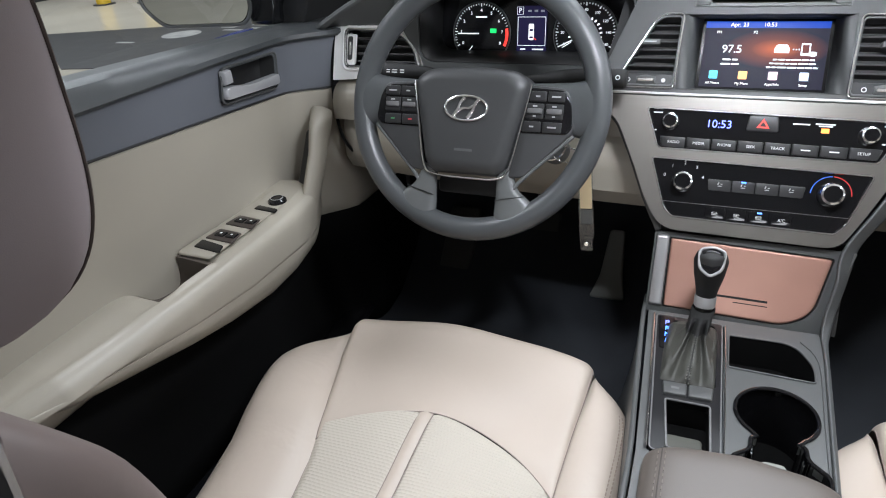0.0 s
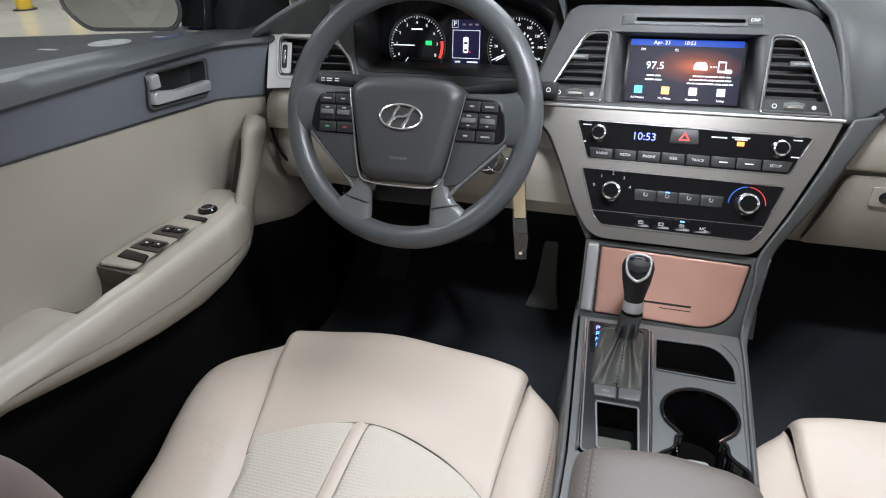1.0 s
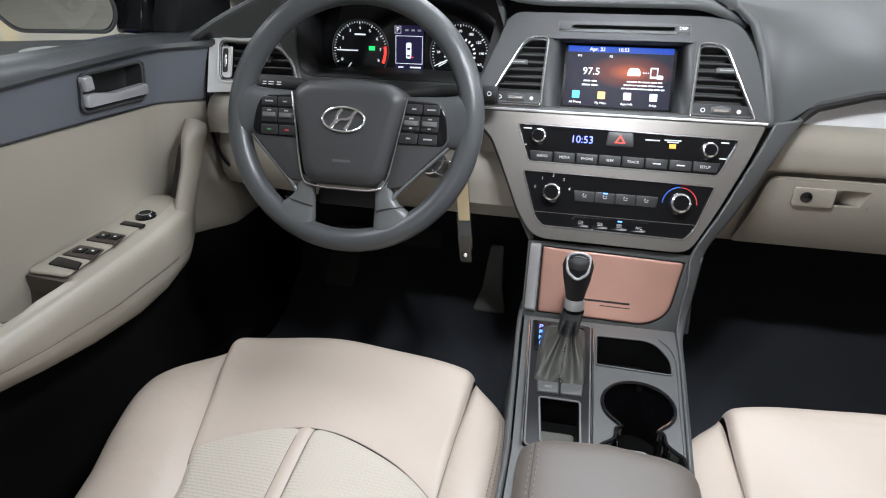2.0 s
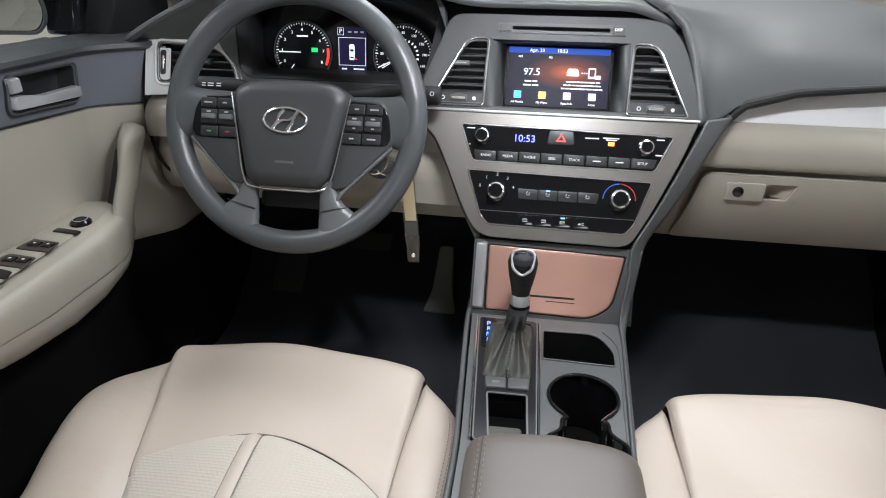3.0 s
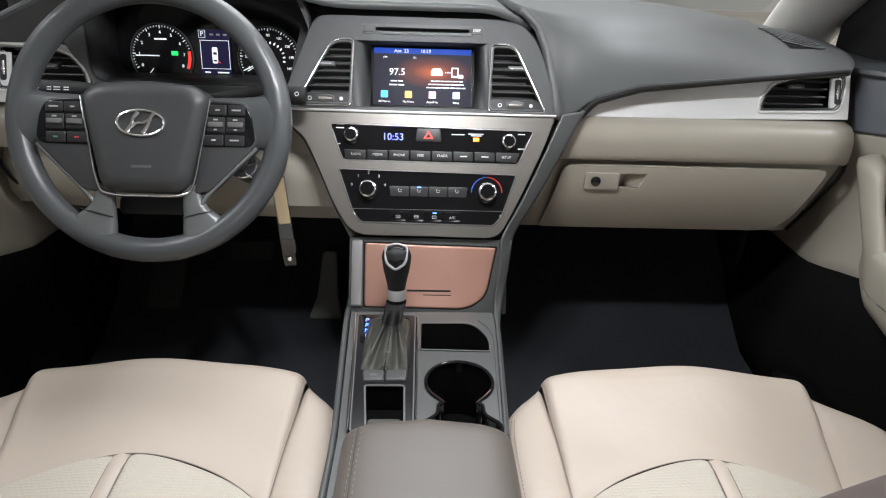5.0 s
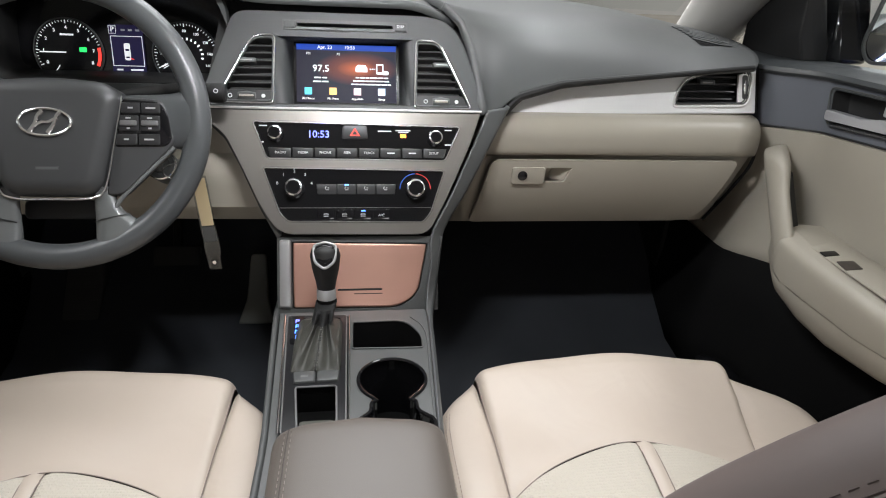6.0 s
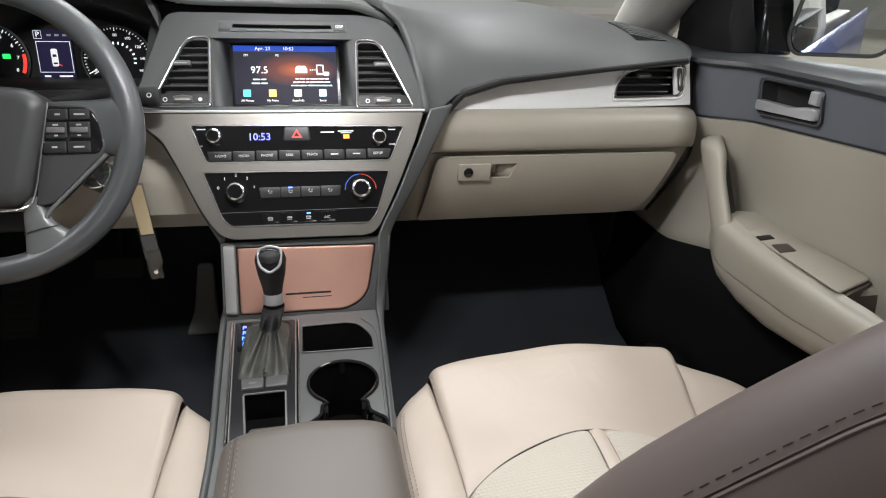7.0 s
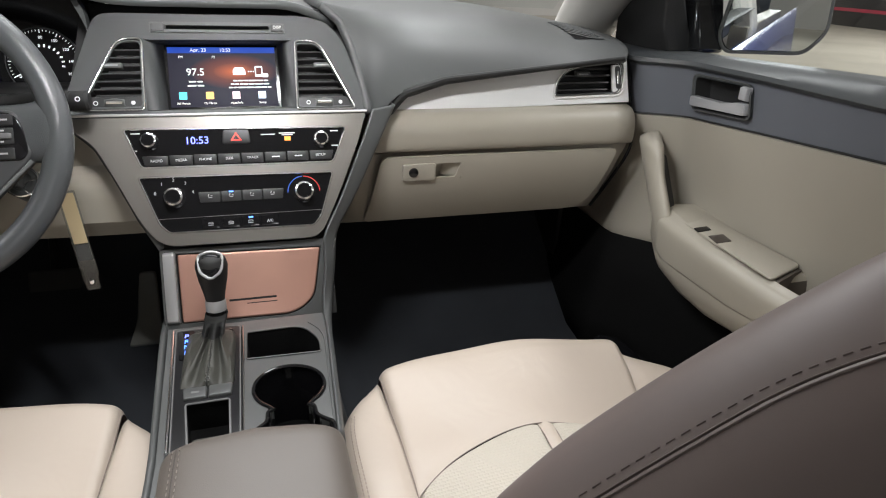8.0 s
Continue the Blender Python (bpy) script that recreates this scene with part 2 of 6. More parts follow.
def lettering(text, size, m, deep=0.0004):
    """Built-in font as a bmesh, centred on m's origin in its xy plane."""
    cu = bpy.data.curves.new("tmp", "FONT")
    cu.body, cu.size, cu.extrude, cu.align_x, cu.align_y = text, size, deep, "CENTER", "CENTER"
    cu.resolution_u = 3
    ob = new("tmp", cu)
    bpy.context.view_layer.update()
    me = bpy.data.meshes.new_from_object(ob.evaluated_get(bpy.context.evaluated_depsgraph_get()))
    bm = bmesh.new()
    bm.from_mesh(me)
    bpy.data.objects.remove(ob)
    bpy.data.meshes.remove(me)
    bpy.data.curves.remove(cu)
    bm.transform(m)
    return bm


def frame_of(origin, lean):
    """Local x across, local y up along a face that leans forward by so many degrees, local z out of it towards the rear of the car."""
    return Matrix.Translation(origin) @ Matrix.Rotation(radians(90 - lean), 4, "X")


STACK = frame_of((0, 1.0, 0.65), 27)
WHEEL_AT = frame_of((-0.376, 0.90, 0.685), 23)


def at(m, x, y, z=0.0):
    return m @ Matrix.Translation((x, y, z))


# ---------------------------------------------------------------- the hall
def build_hall():
    tagged(part("floor", box(-30, -30, -0.35, 30, 30, -0.25), HALL_FLOOR), "polished pale concrete hall floor", "floor", kind="structure")
    for n, b in (("wall_north", (-16, 16, -0.25, 16, 16.2, 6)), ("wall_south", (-16, -16.2, -0.25, 16, -16, 6)), ("wall_east", (16, -16, -0.25, 16.2, 16, 6)), ("wall_west", (-16.2, -16, -0.25, -16, 16, 6))):
        tagged(part(n, box(*b), HALL_WALL), "painted wall of the hall", "wall", kind="structure")
    tagged(part("ceiling", box(-16, -16, 6, 16, 16, 6.2), HALL_WALL), "pale hall ceiling", "ceiling", kind="structure")


def build_hall_things():
    mat = thing("display_mat", (-5.6, 5.2, -0.25), "large black rubber mat with white printed marks", "floor mat")
    edge = [(-5.75, 4.2), (-4.9, 4.35), (-2.6, 4.2), (-2.6, 8.6), (-5.4, 8.4), (-5.7, 6.4), (-7.9, 5.65)]
    part("sheet", plate(edge, 0.006, Matrix.Translation((0, 0, -0.243))), MAT_BLACK, mat)
    part("round_mark", lathe([(0.0001, 0.0012), (0.22, 0.0012), (0.22, 0)], 28, Matrix.Translation((-5.7, 5.75, -0.243))), WORN_WHITE, mat)
    for x, y, w in ((-5.35, 6.15, 0.10), (-5.15, 6.0, 0.16), (-5.0, 6.3, 0.12), (-4.8, 6.1, 0.2), (-4.6, 6.4, 0.14), (-6.1, 5.3, 0.12)):
        part("print_bar", box(x - w, y - 0.03, -0.243, x + w, y + 0.03, -0.2415), WORN_WHITE, mat)
    for x, y in ((-9.35, 7.95), (-8.6, 8.15)):
        p = thing("bollard", (x, y, -0.25), "yellow painted steel safety post on the floor", "bollard", "yellow posts")
        part("post", lathe([(0.11, 0), (0.11, 0.95), (0.09, 1.0), (0.0001, 1.02)], 24, Matrix.Translation((x, y, -0.25))), YELLOW, p)
        part("foot", lathe([(0.17, 0), (0.17, 0.015), (0.11, 0.02)], 24, Matrix.Translation((x, y, -0.25))), MAT_BLACK, p)
    k = thing("kerb_rail", (-11.4, 8.0, -0.25), "dark wheel-stop rail along the hall wall", "rail")
    for z in (0.0, 0.28, 0.56):
        part("bar", box(-11.6, 2.0, -0.25 + z, -11.4, 11.5, -0.12 + z, bevel=0.02), MAT_BLACK, k)
    r = thing("barrier", (15.4, 10.0, -0.25), "dark low barrier with a red stripe by the far wall", "barrier")
    part("panel", box(15.3, -4.0, -0.25, 15.5, 15.9, 0.45, bevel=0.02), MAT_BLACK, r)
    part("stripe", box(15.28, -4.0, 0.12, 15.3, 15.9, 0.2), RED_PAINT, r)


WORN_WHITE = material("worn_white_print", (0.34, 0.34, 0.33), 0.7, vary=0.5, scale=60, bump=0.1)
RED_PAINT = material("red_paint", (0.45, 0.04, 0.08), 0.5, bump=0.1)
build_hall()
build_hall_things()


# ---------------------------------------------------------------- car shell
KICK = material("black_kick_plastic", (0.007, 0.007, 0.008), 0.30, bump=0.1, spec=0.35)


def build_shell():
    # cabin floor: flat by the seats, rising to a toe board under the dashboard
    def floor_at(u, v):
        x, y = -0.72 + 1.44 * u, -1.3 + 2.85 * v
        z = 0.10 + max(0.0, y - 1.18) * 0.75
        tunnel = 0.12 * math.exp(-((abs(x) / 0.13) ** 4))
        return (x, y, z + tunnel)
    tagged(part("cabin_floor", sheet(floor_at, 48, 40), CARPET, thick=0.02), "black carpet of the car's floor", "car floor", kind="structure")
    roof = part("roof_lining", sheet(lambda u, v: (-0.62 + 1.24 * u, -1.25 + 1.85 * v, 1.21 - 0.05 * (2 * u - 1) ** 4 - 0.04 * (2 * v - 1) ** 2), 20, 20), HEADLINER, thick=-0.04)
    tagged(roof, "pale cloth roof lining of the car", "roof lining", kind="structure")
    tagged(part("rear_wall", box(-0.78, -1.32, 0.1, 0.78, -1.27, 0.8), CARPET), "plain back of the cabin", "wall", kind="structure")
    for s in (-1, 1):
        tagged(part("rear_side_wall", box(min(s * 0.78, s * 0.84), -1.27, 0.1, max(s * 0.78, s * 0.84), 0.1, 0.74), CREAM, bevel=0.005), "plain beige side of the rear cabin", "wall", kind="structure")
        tagged(part("b_pillar", loft([[(s * (x + dx), y + dy, z) for dx, dy in ((0, -0.07), (0, 0.07), (0.06, 0.07), (0.06, -0.07))] for x, y, z in ((0.80, 0.02, 0.1), (0.79, 0.02, 0.74), (0.66, -0.05, 1.17))]), HEADLINER, bevel=0.01), "pale trim of the door pillar", "pillar", kind="structure")
        # windscreen pillar: pale trim from the end of the dashboard up to the roof
        path = smooth_path([(s * 0.785, 1.50, 0.72), (s * 0.757, 1.36, 0.82), (s * 0.68, 1.04, 1.01), (s * 0.60, 0.62, 1.19)], 6)
        tagged(part("a_pillar", tube(path, 0.072, 16, flat=0.7), HEADLINER), "pale windscreen pillar trim", "pillar", kind="structure")
        tagged(part("sill_trim", tube([(s * 0.735, 1.2, 0.17), (s * 0.735, 0.9, 0.13), (s * 0.735, -0.3, 0.13)], 0.035, 10, flat=0.6), GLOSS), "black door sill trim", "sill", kind="structure")
        # driver's footwell darkness is put into the colour of its kick panel
        tagged(part("kick_panel", box(min(s * 0.715, s * 0.775), 1.10, 0.08, max(s * 0.715, s * 0.775), 1.6, 0.31), KICK if s > 0 else VOID_BLACK, bevel=0.03), "black side panel of the footwell", "panel", kind="structure")
    tagged(part("firewall", box(-0.78, 1.54, 0.1, 0.78, 1.6, 0.74), CARPET), "black carpeted front of the footwells", "wall", kind="structure")
    tagged(part("windscreen", sheet(lambda u, v: ((-0.74 + 1.48 * u) * (1 - 0.16 * v), 1.66 - 0.12 * (2 * u - 1) ** 2 - 0.98 * v, 0.80 + 0.41 * v + 0.04 * math.sin(v * 3.14)), 16, 10), GLASS, smooth=80), "clear curved windscreen", "window", kind="structure").visible_shadow = False
    tagged(part("bonnet", sheet(lambda u, v: (-0.85 + 1.7 * u, 1.66 + 1.0 * v, 0.71 - 0.10 * v * v - 0.06 * (2 * u - 1) ** 4), 16, 10), PAINT, thick=0.02), "blue painted bonnet", "bonnet", kind="structure")


build_shell()


# ---------------------------------------------------------------- dashboard
LIP = [(0.205, 0.640), (0.229, 0.660), (0.262, 0.698), (0.333, 0.719), (0.495, 0.736), (0.69, 0.757)]


def lip_z(x):
    return float(np.interp(x, [p[0] for p in LIP], [p[1] for p in LIP]))


# the silver inlays and outer vents lie in a face that leans forward
FRONT = Matrix(((1, 0, 0, 0), (0, 0.42, -1, 1.072 - 0.42 * 0.668), (0, 1.05, 0, -0.05 * 0.668), (0, 0, 0, 1)))
VENT_LEFT = rounded([(-0.688, 0.6845), (-0.542, 0.6875), (-0.549, 0.712), (-0.575, 0.737), (-0.615, 0.7435), (-0.690, 0.7455)], [0.012, 0.006, 0.03, 0.03, 0.03, 0.012])
VENT_RIGHT = rounded([(0.541, 0.6815), (0.547, 0.704), (0.566, 0.7215), (0.613, 0.7325), (0.676, 0.7405), (0.682, 0.7245), (0.674, 0.6840)], [0.006, 0.02, 0.02, 0.02, 0.010, 0.02, 0.014])
UPRIGHT = Matrix(((1, 0, 0, 0), (0, 0, -1, 1.072), (0, 1, 0, 0), (0, 0, 0, 1)))


def build_dashboard():
    dash = thing("dashboard", (0, 1.1, 0.45), "dark grey and beige dashboard with satin silver trim", "dashboard")

    # soft top pad on the passenger side: it leaves the stack's ridge, meets the silver inlay at its lip and runs forward to the windscreen
    def ridge(v):
        p = [(0.204, 0.03), (0.194, 0.085), (0.183, 0.135), (0.168, 0.175), (0.140, 0.202)]
        if v < 0.5:
            k = v / 0.5 * (len(p) - 1)
            n = min(int(k), len(p) - 2)
            x, h = (p[n][q] + (p[n + 1][q] - p[n][q]) * (k - n) for q in (0, 1))
            return STACK @ Vector((x, h, 0.002))
        k = (v - 0.5) / 0.5
        e = STACK @ Vector((0.140, 0.202, 0.002))
        return Vector((e.x, e.y + (1.62 - e.y) * k ** 1.3, e.z - 0.012 * k))

    def pad(u, v):
        x = 0.205 + (0.454 + 0.10 * v) * u
        y = 1.058 + 0.56 * max(0.0, v) ** 1.9
        top = 0.812 - 0.040 * max(0, (x - 0.45) / 0.3) ** 1.5
        k = 1 - math.exp(-(y - 1.058) / (0.05 + 0.07 * (x - 0.205) / 0.60))
        p = Vector((x, y, lip_z(x) + (top - lip_z(x)) * k))
        w = math.exp(-(u / 0.085) ** 1.6)
        return tuple(p.lerp(ridge(v), w))
    part("top_pad", sheet(pad, 56, 40), DASH, dash, "dark grey soft-touch pad", thick=0.012)

    def pad_z(x, y):
        top = 0.812 - 0.040 * max(0, (x - 0.45) / 0.3) ** 1.5
        u = (x - 0.205) / 0.60
        return lip_z(x) + (top - lip_z(x)) * (1 - math.exp(-(y - 1.058) / (0.05 + 0.07 * u)))
    grille = part("defroster_grille", sheet(lambda u, v: (0.595 + 0.064 * v + 0.004 * u, 1.128 + 0.012 * v + (0.118 + 0.045 * v) * u, pad_z(0.595 + 0.064 * v + 0.004 * u, 1.128 + 0.012 * v + (0.118 + 0.045 * v) * u) + 0.0010), 10, 4), VOID_BLACK, dash, "black side window grille")
    for k in range(8):
        f = (k + 0.5) / 8
        pts = []
        for q in range(5):
            v = q / 4
            x, y = 0.595 + 0.064 * v, 1.128 + 0.012 * v + (0.118 + 0.045 * v) * min(1, max(0, f - 0.45 * (v - 0.5)))
            pts.append((x, y, pad_z(x, y) + 0.0018))
        part("slat", tube(pts, 0.0030, 6, flat=0.4), DASH, grille)
    # middle and driver's part of the top, with the hood over the dials
    def top_z(x):
        return 0.832 + 0.045 * math.exp(-((x + 0.37) / 0.17) ** 4) - 0.085 * max(0, (-x - 0.55) / 0.2) ** 1.5

    def mid(u, v):
        x = -0.735 + 0.895 * u
        fall = max(0.0, (x - 0.07) / 0.09) ** 2
        near = 1.075 - 0.055 * math.exp(-((x + 0.37) / 0.19) ** 4) + 0.022 * fall
        y = near + (1.62 - near) * v
        z = top_z(x) * (1 - v) + 0.81 * v - 0.03 * max(0, (-x - 0.55) / 0.2) ** 1.5 * v
        return (x, y, z - 0.034 * fall * (1 - v))
    part("top_cover", sheet(mid, 50, 16), DASH, dash, "dark grey hood and top", thick=0.012)

    def end_face(u, v):
        x = -0.733 + 0.193 * u
        q = Vector(mid((x + 0.735) / 0.895, 0.0))
        return (x, 1.112 + (q.y - 1.112) * v, 0.752 + (q.z - 0.004 - 0.752) * v)
    part("end_face", sheet(end_face, 14, 6), DASH, dash, thick=0.004)
    # satin silver inlay and beige belt on the passenger side
    vent = VENT_RIGHT
    front = FRONT
    edge = [(0.229, 0.659), (0.447, 0.666), (0.692, 0.670), (0.692, 0.752), (0.495, 0.734), (0.41, 0.7285), (0.333, 0.719), (0.262, 0.698)]
    part("silver_inlay", plate(edge, 0.012, front, [vent]), SILVER, dash, "satin silver inlay", bevel=0.002)

    # rolled lip in black, which also paints the shade under the pad's edge
    lip = [(x, 1.0580, lip_z(x) - 0.003) for x in np.linspace(0.232, 0.658, 40)]
    part("pad_lip", tube(lip, lambda k: 0.0085 - 0.0050 * k ** 0.7, 10), MATTE, dash, "lip under the pad, black for the shade of its overhang")
    belt = smooth_path([(1.078, 0.668), (1.052, 0.662), (1.038, 0.645), (1.035, 0.62), (1.039, 0.604), (1.052, 0.601)], 4)
    belt_bm = loft([[(x, y, z) for y, z in belt] for x in np.linspace(0.19, 0.688, 12)], closed=False)
    part("beige_belt", belt_bm, CREAM, dash, "beige padded belt", thick=0.008)
    knee = [(1.046, 0.600), (1.040, 0.594), (1.046, 0.55), (1.056, 0.50), (1.066, 0.470), (1.085, 0.462), (1.16, 0.46)]
    part("beige_lower_panel", loft([[(x - 0.05 * max(0, (x - 0.5) / 0.19) * max(0, (0.6 - z) / 0.13), y + 0.022, z) for y, z in knee] for x in np.linspace(0.16, 0.692, 14)], closed=False), CREAM, dash, thick=0.006)
    door_in = Matrix.Translation((0, 1.041, 0.594)) @ Matrix.Rotation(radians(90 + 1), 4, "X")
    shape = rounded([(0.196, -0.128), (0.622, -0.128), (0.662, 0.0), (0.222, 0.0)], [0.01, 0.04, 0.012, 0.015])
    scoop = rounded([(0.317, -0.040), (0.352, -0.040), (0.362, -0.013), (0.317, -0.013)], 0.003)
    bm = plate(shape, 0.008, None, [scoop], z=0.003)
    for h in np.linspace(-0.12, -0.01, 12):
        bmesh.ops.bisect_plane(bm, geom=list(bm.verts) + list(bm.edges) + list(bm.faces), plane_co=(0, h, 0), plane_no=(0, 1, 0))
    for q in bm.verts:
        q.co.z -= 2.3 * q.co.y ** 2
    bm.transform(door_in)
    glove = part("glovebox_door", bm, CREAM, dash, "beige glovebox door", bevel=0.002)
    part("latch_plate", domed(rounded(rect(0.258, -0.042, 0.316, -0.012), 0.005), 0.003, door_in, z=0.0015, inset=0.002), CREAM, glove)
    part("finger_scoop", sheet(lambda u, v: tuple(door_in @ Vector((0.314 + 0.050 * u, -0.042 + 0.031 * v, -0.030 * (1 - u) ** 1.2 - 0.001))), 10, 6), CREAM, glove, thick=0.001)
    part("lock", lathe([(0.0001, 0.003), (0.004, 0.003), (0.0075, 0.002), (0.0085, 0)], 20, at(door_in, 0.277, -0.027, 0.0047)), GLOSS, glove, "black key lock")

    # driver's side below the dials: silver end, beige belt and knee panel
    def left_face(u, v):
        x = -0.705 + 0.585 * u
        pts = [(1.085, 0.662), (1.068, 0.657), (1.056, 0.648), (1.048, 0.633), (1.045, 0.60), (1.030, 0.592), (1.018, 0.57), (1.016, 0.52), (1.034, 0.492), (1.1, 0.488)]
        k = v * (len(pts) - 1)
        i = min(int(k), len(pts) - 2)
        a, b = pts[i], pts[i + 1]
        y, z = a[0] + (b[0] - a[0]) * (k - i), a[1] + (b[1] - a[1]) * (k - i)
        return (x, y + 0.05 * (1 - u) ** 2 * (z < 0.6), z)
    part("beige_driver_panel", sheet(left_face, 20, 27), CREAM, dash, "beige knee panel below the dials", thick=0.008)
    part("silver_strip", tube([(-0.60, 1.044, 0.598), (-0.54, 1.040, 0.596), (-0.46, 1.036, 0.592)], 0.004, 8), SILVER, dash)
    vent_l = VENT_LEFT
    edge_l = rounded([(-0.712, 0.664), (-0.531, 0.676), (-0.538, 0.714), (-0.567, 0.744), (-0.612, 0.7525), (-0.712, 0.7545)], [0.002, 0.003, 0.03, 0.03, 0.03, 0.002])
    part("silver_end", plate(edge_l, 0.012, front, [vent_l]), SILVER, dash, "satin silver vent surround", bevel=0.002)
    for s, run in ((1, [(0.694, 1.108, 0.752), (0.695, 1.074, 0.668), (0.692, 1.046, 0.60), (0.676, 1.060, 0.54), (0.645, 1.08, 0.468)]), (-1, [(-0.714, 1.108, 0.755), (-0.714, 1.074, 0.668), (-0.708, 1.058, 0.60), (-0.694, 1.062, 0.54), (-0.655, 1.09, 0.49)])):
        part("end_seal", tube(smooth_path(run, 6), 0.0028, 8, up=(0, 1, 0.2)), VOID_BLACK, dash, "black seal at the end of the dashboard")

    part("core", box(-0.68, 1.10, 0.49, 0.68, 1.5, 0.67), MATTE, dash)
    for s in (-1, 1):
        part("end_block", box(min(s * 0.694, s * 0.83), 1.30, 0.12, max(s * 0.694, s * 0.83), 1.5, 0.735), MATTE, dash)
    # dials' housing: a deep dark opening with a lower lip
    rim = rounded([(-0.534, 0.700), (-0.19, 0.700), (-0.185, 0.845), (-0.526, 0.845)], [0.03, 0.02, 0.05, 0.06], 8)
    outer = [(-0.524, 0.675), (-0.17, 0.675), (-0.187, 0.79), (-0.212, 0.855), (-0.52, 0.862), (-0.575, 0.80), (-0.556, 0.742), (-0.532, 0.716)]
    part("dial_surround", plate(rounded(outer, 0.02), 0.02, Matrix.Translation((0, -0.002, 0)) @ UPRIGHT, [rim]), DASH, dash, "dark grey surround of the dials", bevel=0.004)
    deep = [[(x, 1.075, z) for x, z in rim], [(-0.365 + (x + 0.365) * 0.96, 1.165, 0.76 + (z - 0.76) * 0.96) for x, z in rim]]
    part("dial_well", loft(deep, cap=False), MATTE, dash, "black well of the dials", thick=0.002)
    return dash


DASHBOARD = build_dashboard()


# ---------------------------------------------------------------- centre stack
def build_stack():
    stack = thing("centre_stack", (0, 1.0, 0.45), "dark grey centre stack with a warm silver faceplate", "centre stack")
    vl = rounded([(-0.204, 0.040), (-0.121, 0.040), (-0.118, 0.143), (-0.150, 0.143)], [0.006, 0.006, 0.008, 0.03])
    vr = rounded([(0.090, 0.036), (0.178, 0.036), (0.128, 0.141), (0.094, 0.141)], [0.006, 0.006, 0.035, 0.008])
    scr = rect(-0.117, 0.040, 0.0885, 0.142)
    outer = rounded([(-0.232, 0.030), (0.199, 0.030), (0.170, 0.135), (0.145, 0.172), (0.105, 0.180), (-0.178, 0.180)], [0.005, 0.005, 0.02, 0.02, 0.02, 0.02])
    cd = rounded(rect(-0.088, 0.156, 0.062, 0.163), 0.002)
    part("surround", plate(outer, 0.03, STACK, [vl, scr, vr, cd]), DASH_SHADED, stack, "dark grey surround", bevel=0.003)
    arch = [(-0.232, 0.03), (0.204, 0.03), (0.183, 0.138), (0.166, 0.176), (0.14, 0.204), (-0.20, 0.206)]
    part("shadow_gap", plate(rounded(arch, 0.01), 0.004, STACK, z=-0.031), MATTE, stack)
    part("slot_back", plate(rect(-0.11, 0.150, 0.082, 0.169), 0.002, STACK, z=-0.012), MATTE, stack)
    cdp = part("disc_slot", plate(rounded(rect(-0.107, 0.152, 0.081, 0.1675), 0.003), 0.003, STACK, [rounded(rect(-0.085, 0.1565, 0.058, 0.1625), 0.002)], z=0.002), HARD, stack, "disc slot with two buttons", bevel=0.0008)
    part("eject_button", domed(rounded(rect(-0.105, 0.154, -0.087, 0.1655), 0.002), 0.002, STACK, z=0.002, inset=0.001), HARD, cdp)
    part("disc_button", domed(rounded(rect(0.061, 0.154, 0.079, 0.1655), 0.002), 0.002, STACK, z=0.002, inset=0.001), HARD, cdp)
    part("printed_mark", lettering("DISP", 0.006, at(STACK, 0.07, 0.16, 0.0045)), WHITE_INK, cdp)
    part("chrome_strip", tube([STACK @ Vector(p) for p in ((-0.24, 0.033, 0.004), (-0.1, 0.0315, 0.005), (0.1, 0.031, 0.005), (0.194, 0.031, 0.004))], 0.0019, 8), STRIP, stack, "thin chrome strip")
    # faceplate, narrowing downwards
    rad = rounded([(-0.151, 0.012), (-0.130, -0.043), (0.136, -0.045), (0.160, 0.007)], 0.006)
    cli = rounded([(-0.136, -0.057), (-0.112, -0.125), (-0.100, -0.137), (0.100, -0.139), (0.112, -0.125), (0.134, -0.061)], 0.005)
    face = rounded([(-0.232, 0.029), (-0.205, 0.004), (-0.189, -0.010), (-0.167, -0.054), (-0.139, -0.117), (-0.113, -0.156), (0.108, -0.158), (0.140, -0.098), (0.177, -0.015), (0.192, 0.028)], [0.003, 0.012, 0.02, 0.05, 0.03, 0.03, 0.02, 0.03, 0.01, 0.003])
    part("faceplate", plate(face, 0.02, STACK, [rad, cli], z=0.004), FACE, stack, "warm satin silver faceplate", bevel=0.0025)
    # dark grey flank between the stack and the beige dashboard, running down into the console
    run = [STACK @ Vector((x, h, 0.002)) for x, h in ((0.203, 0.034), (0.180, -0.02), (0.1435, -0.098), (0.1125, -0.158), (0.110, -0.20), (0.1035, -0.245))]
    run += [Vector(p) for p in ((0.1015, 0.866, 0.4135), (0.1015, 0.835, 0.4125), (0.100, 0.79, 0.4122), (0.0955, 0.70, 0.4122), (0.0905, 0.60, 0.4122))]
    spine = [Vector(p) for p in smooth_path(run, 5)]

    def flank(u, v):
        k = v * (len(spine) - 1)
        i = min(int(k), len(spine) - 2)
        p = spine[i].lerp(spine[i + 1], k - i)
        w = min(1.0, max(0.0, (v - 0.44) / 0.28))
        w = w * w * (3 - 2 * w)
        edge = Vector((0.034 - 0.022 * min(1.0, v / 0.4), 0.014 + 0.004 * v, 0.003)).lerp(Vector((0.003, 0.001, -0.003)), w)
        deep = Vector((0.006, 0.16, -0.01)).lerp(Vector((0.006, 0.02, -0.16)), w)
        if u < 0.5:
            q = p + edge * (u / 0.5)
        else:
            t = (u - 0.5) / 0.5
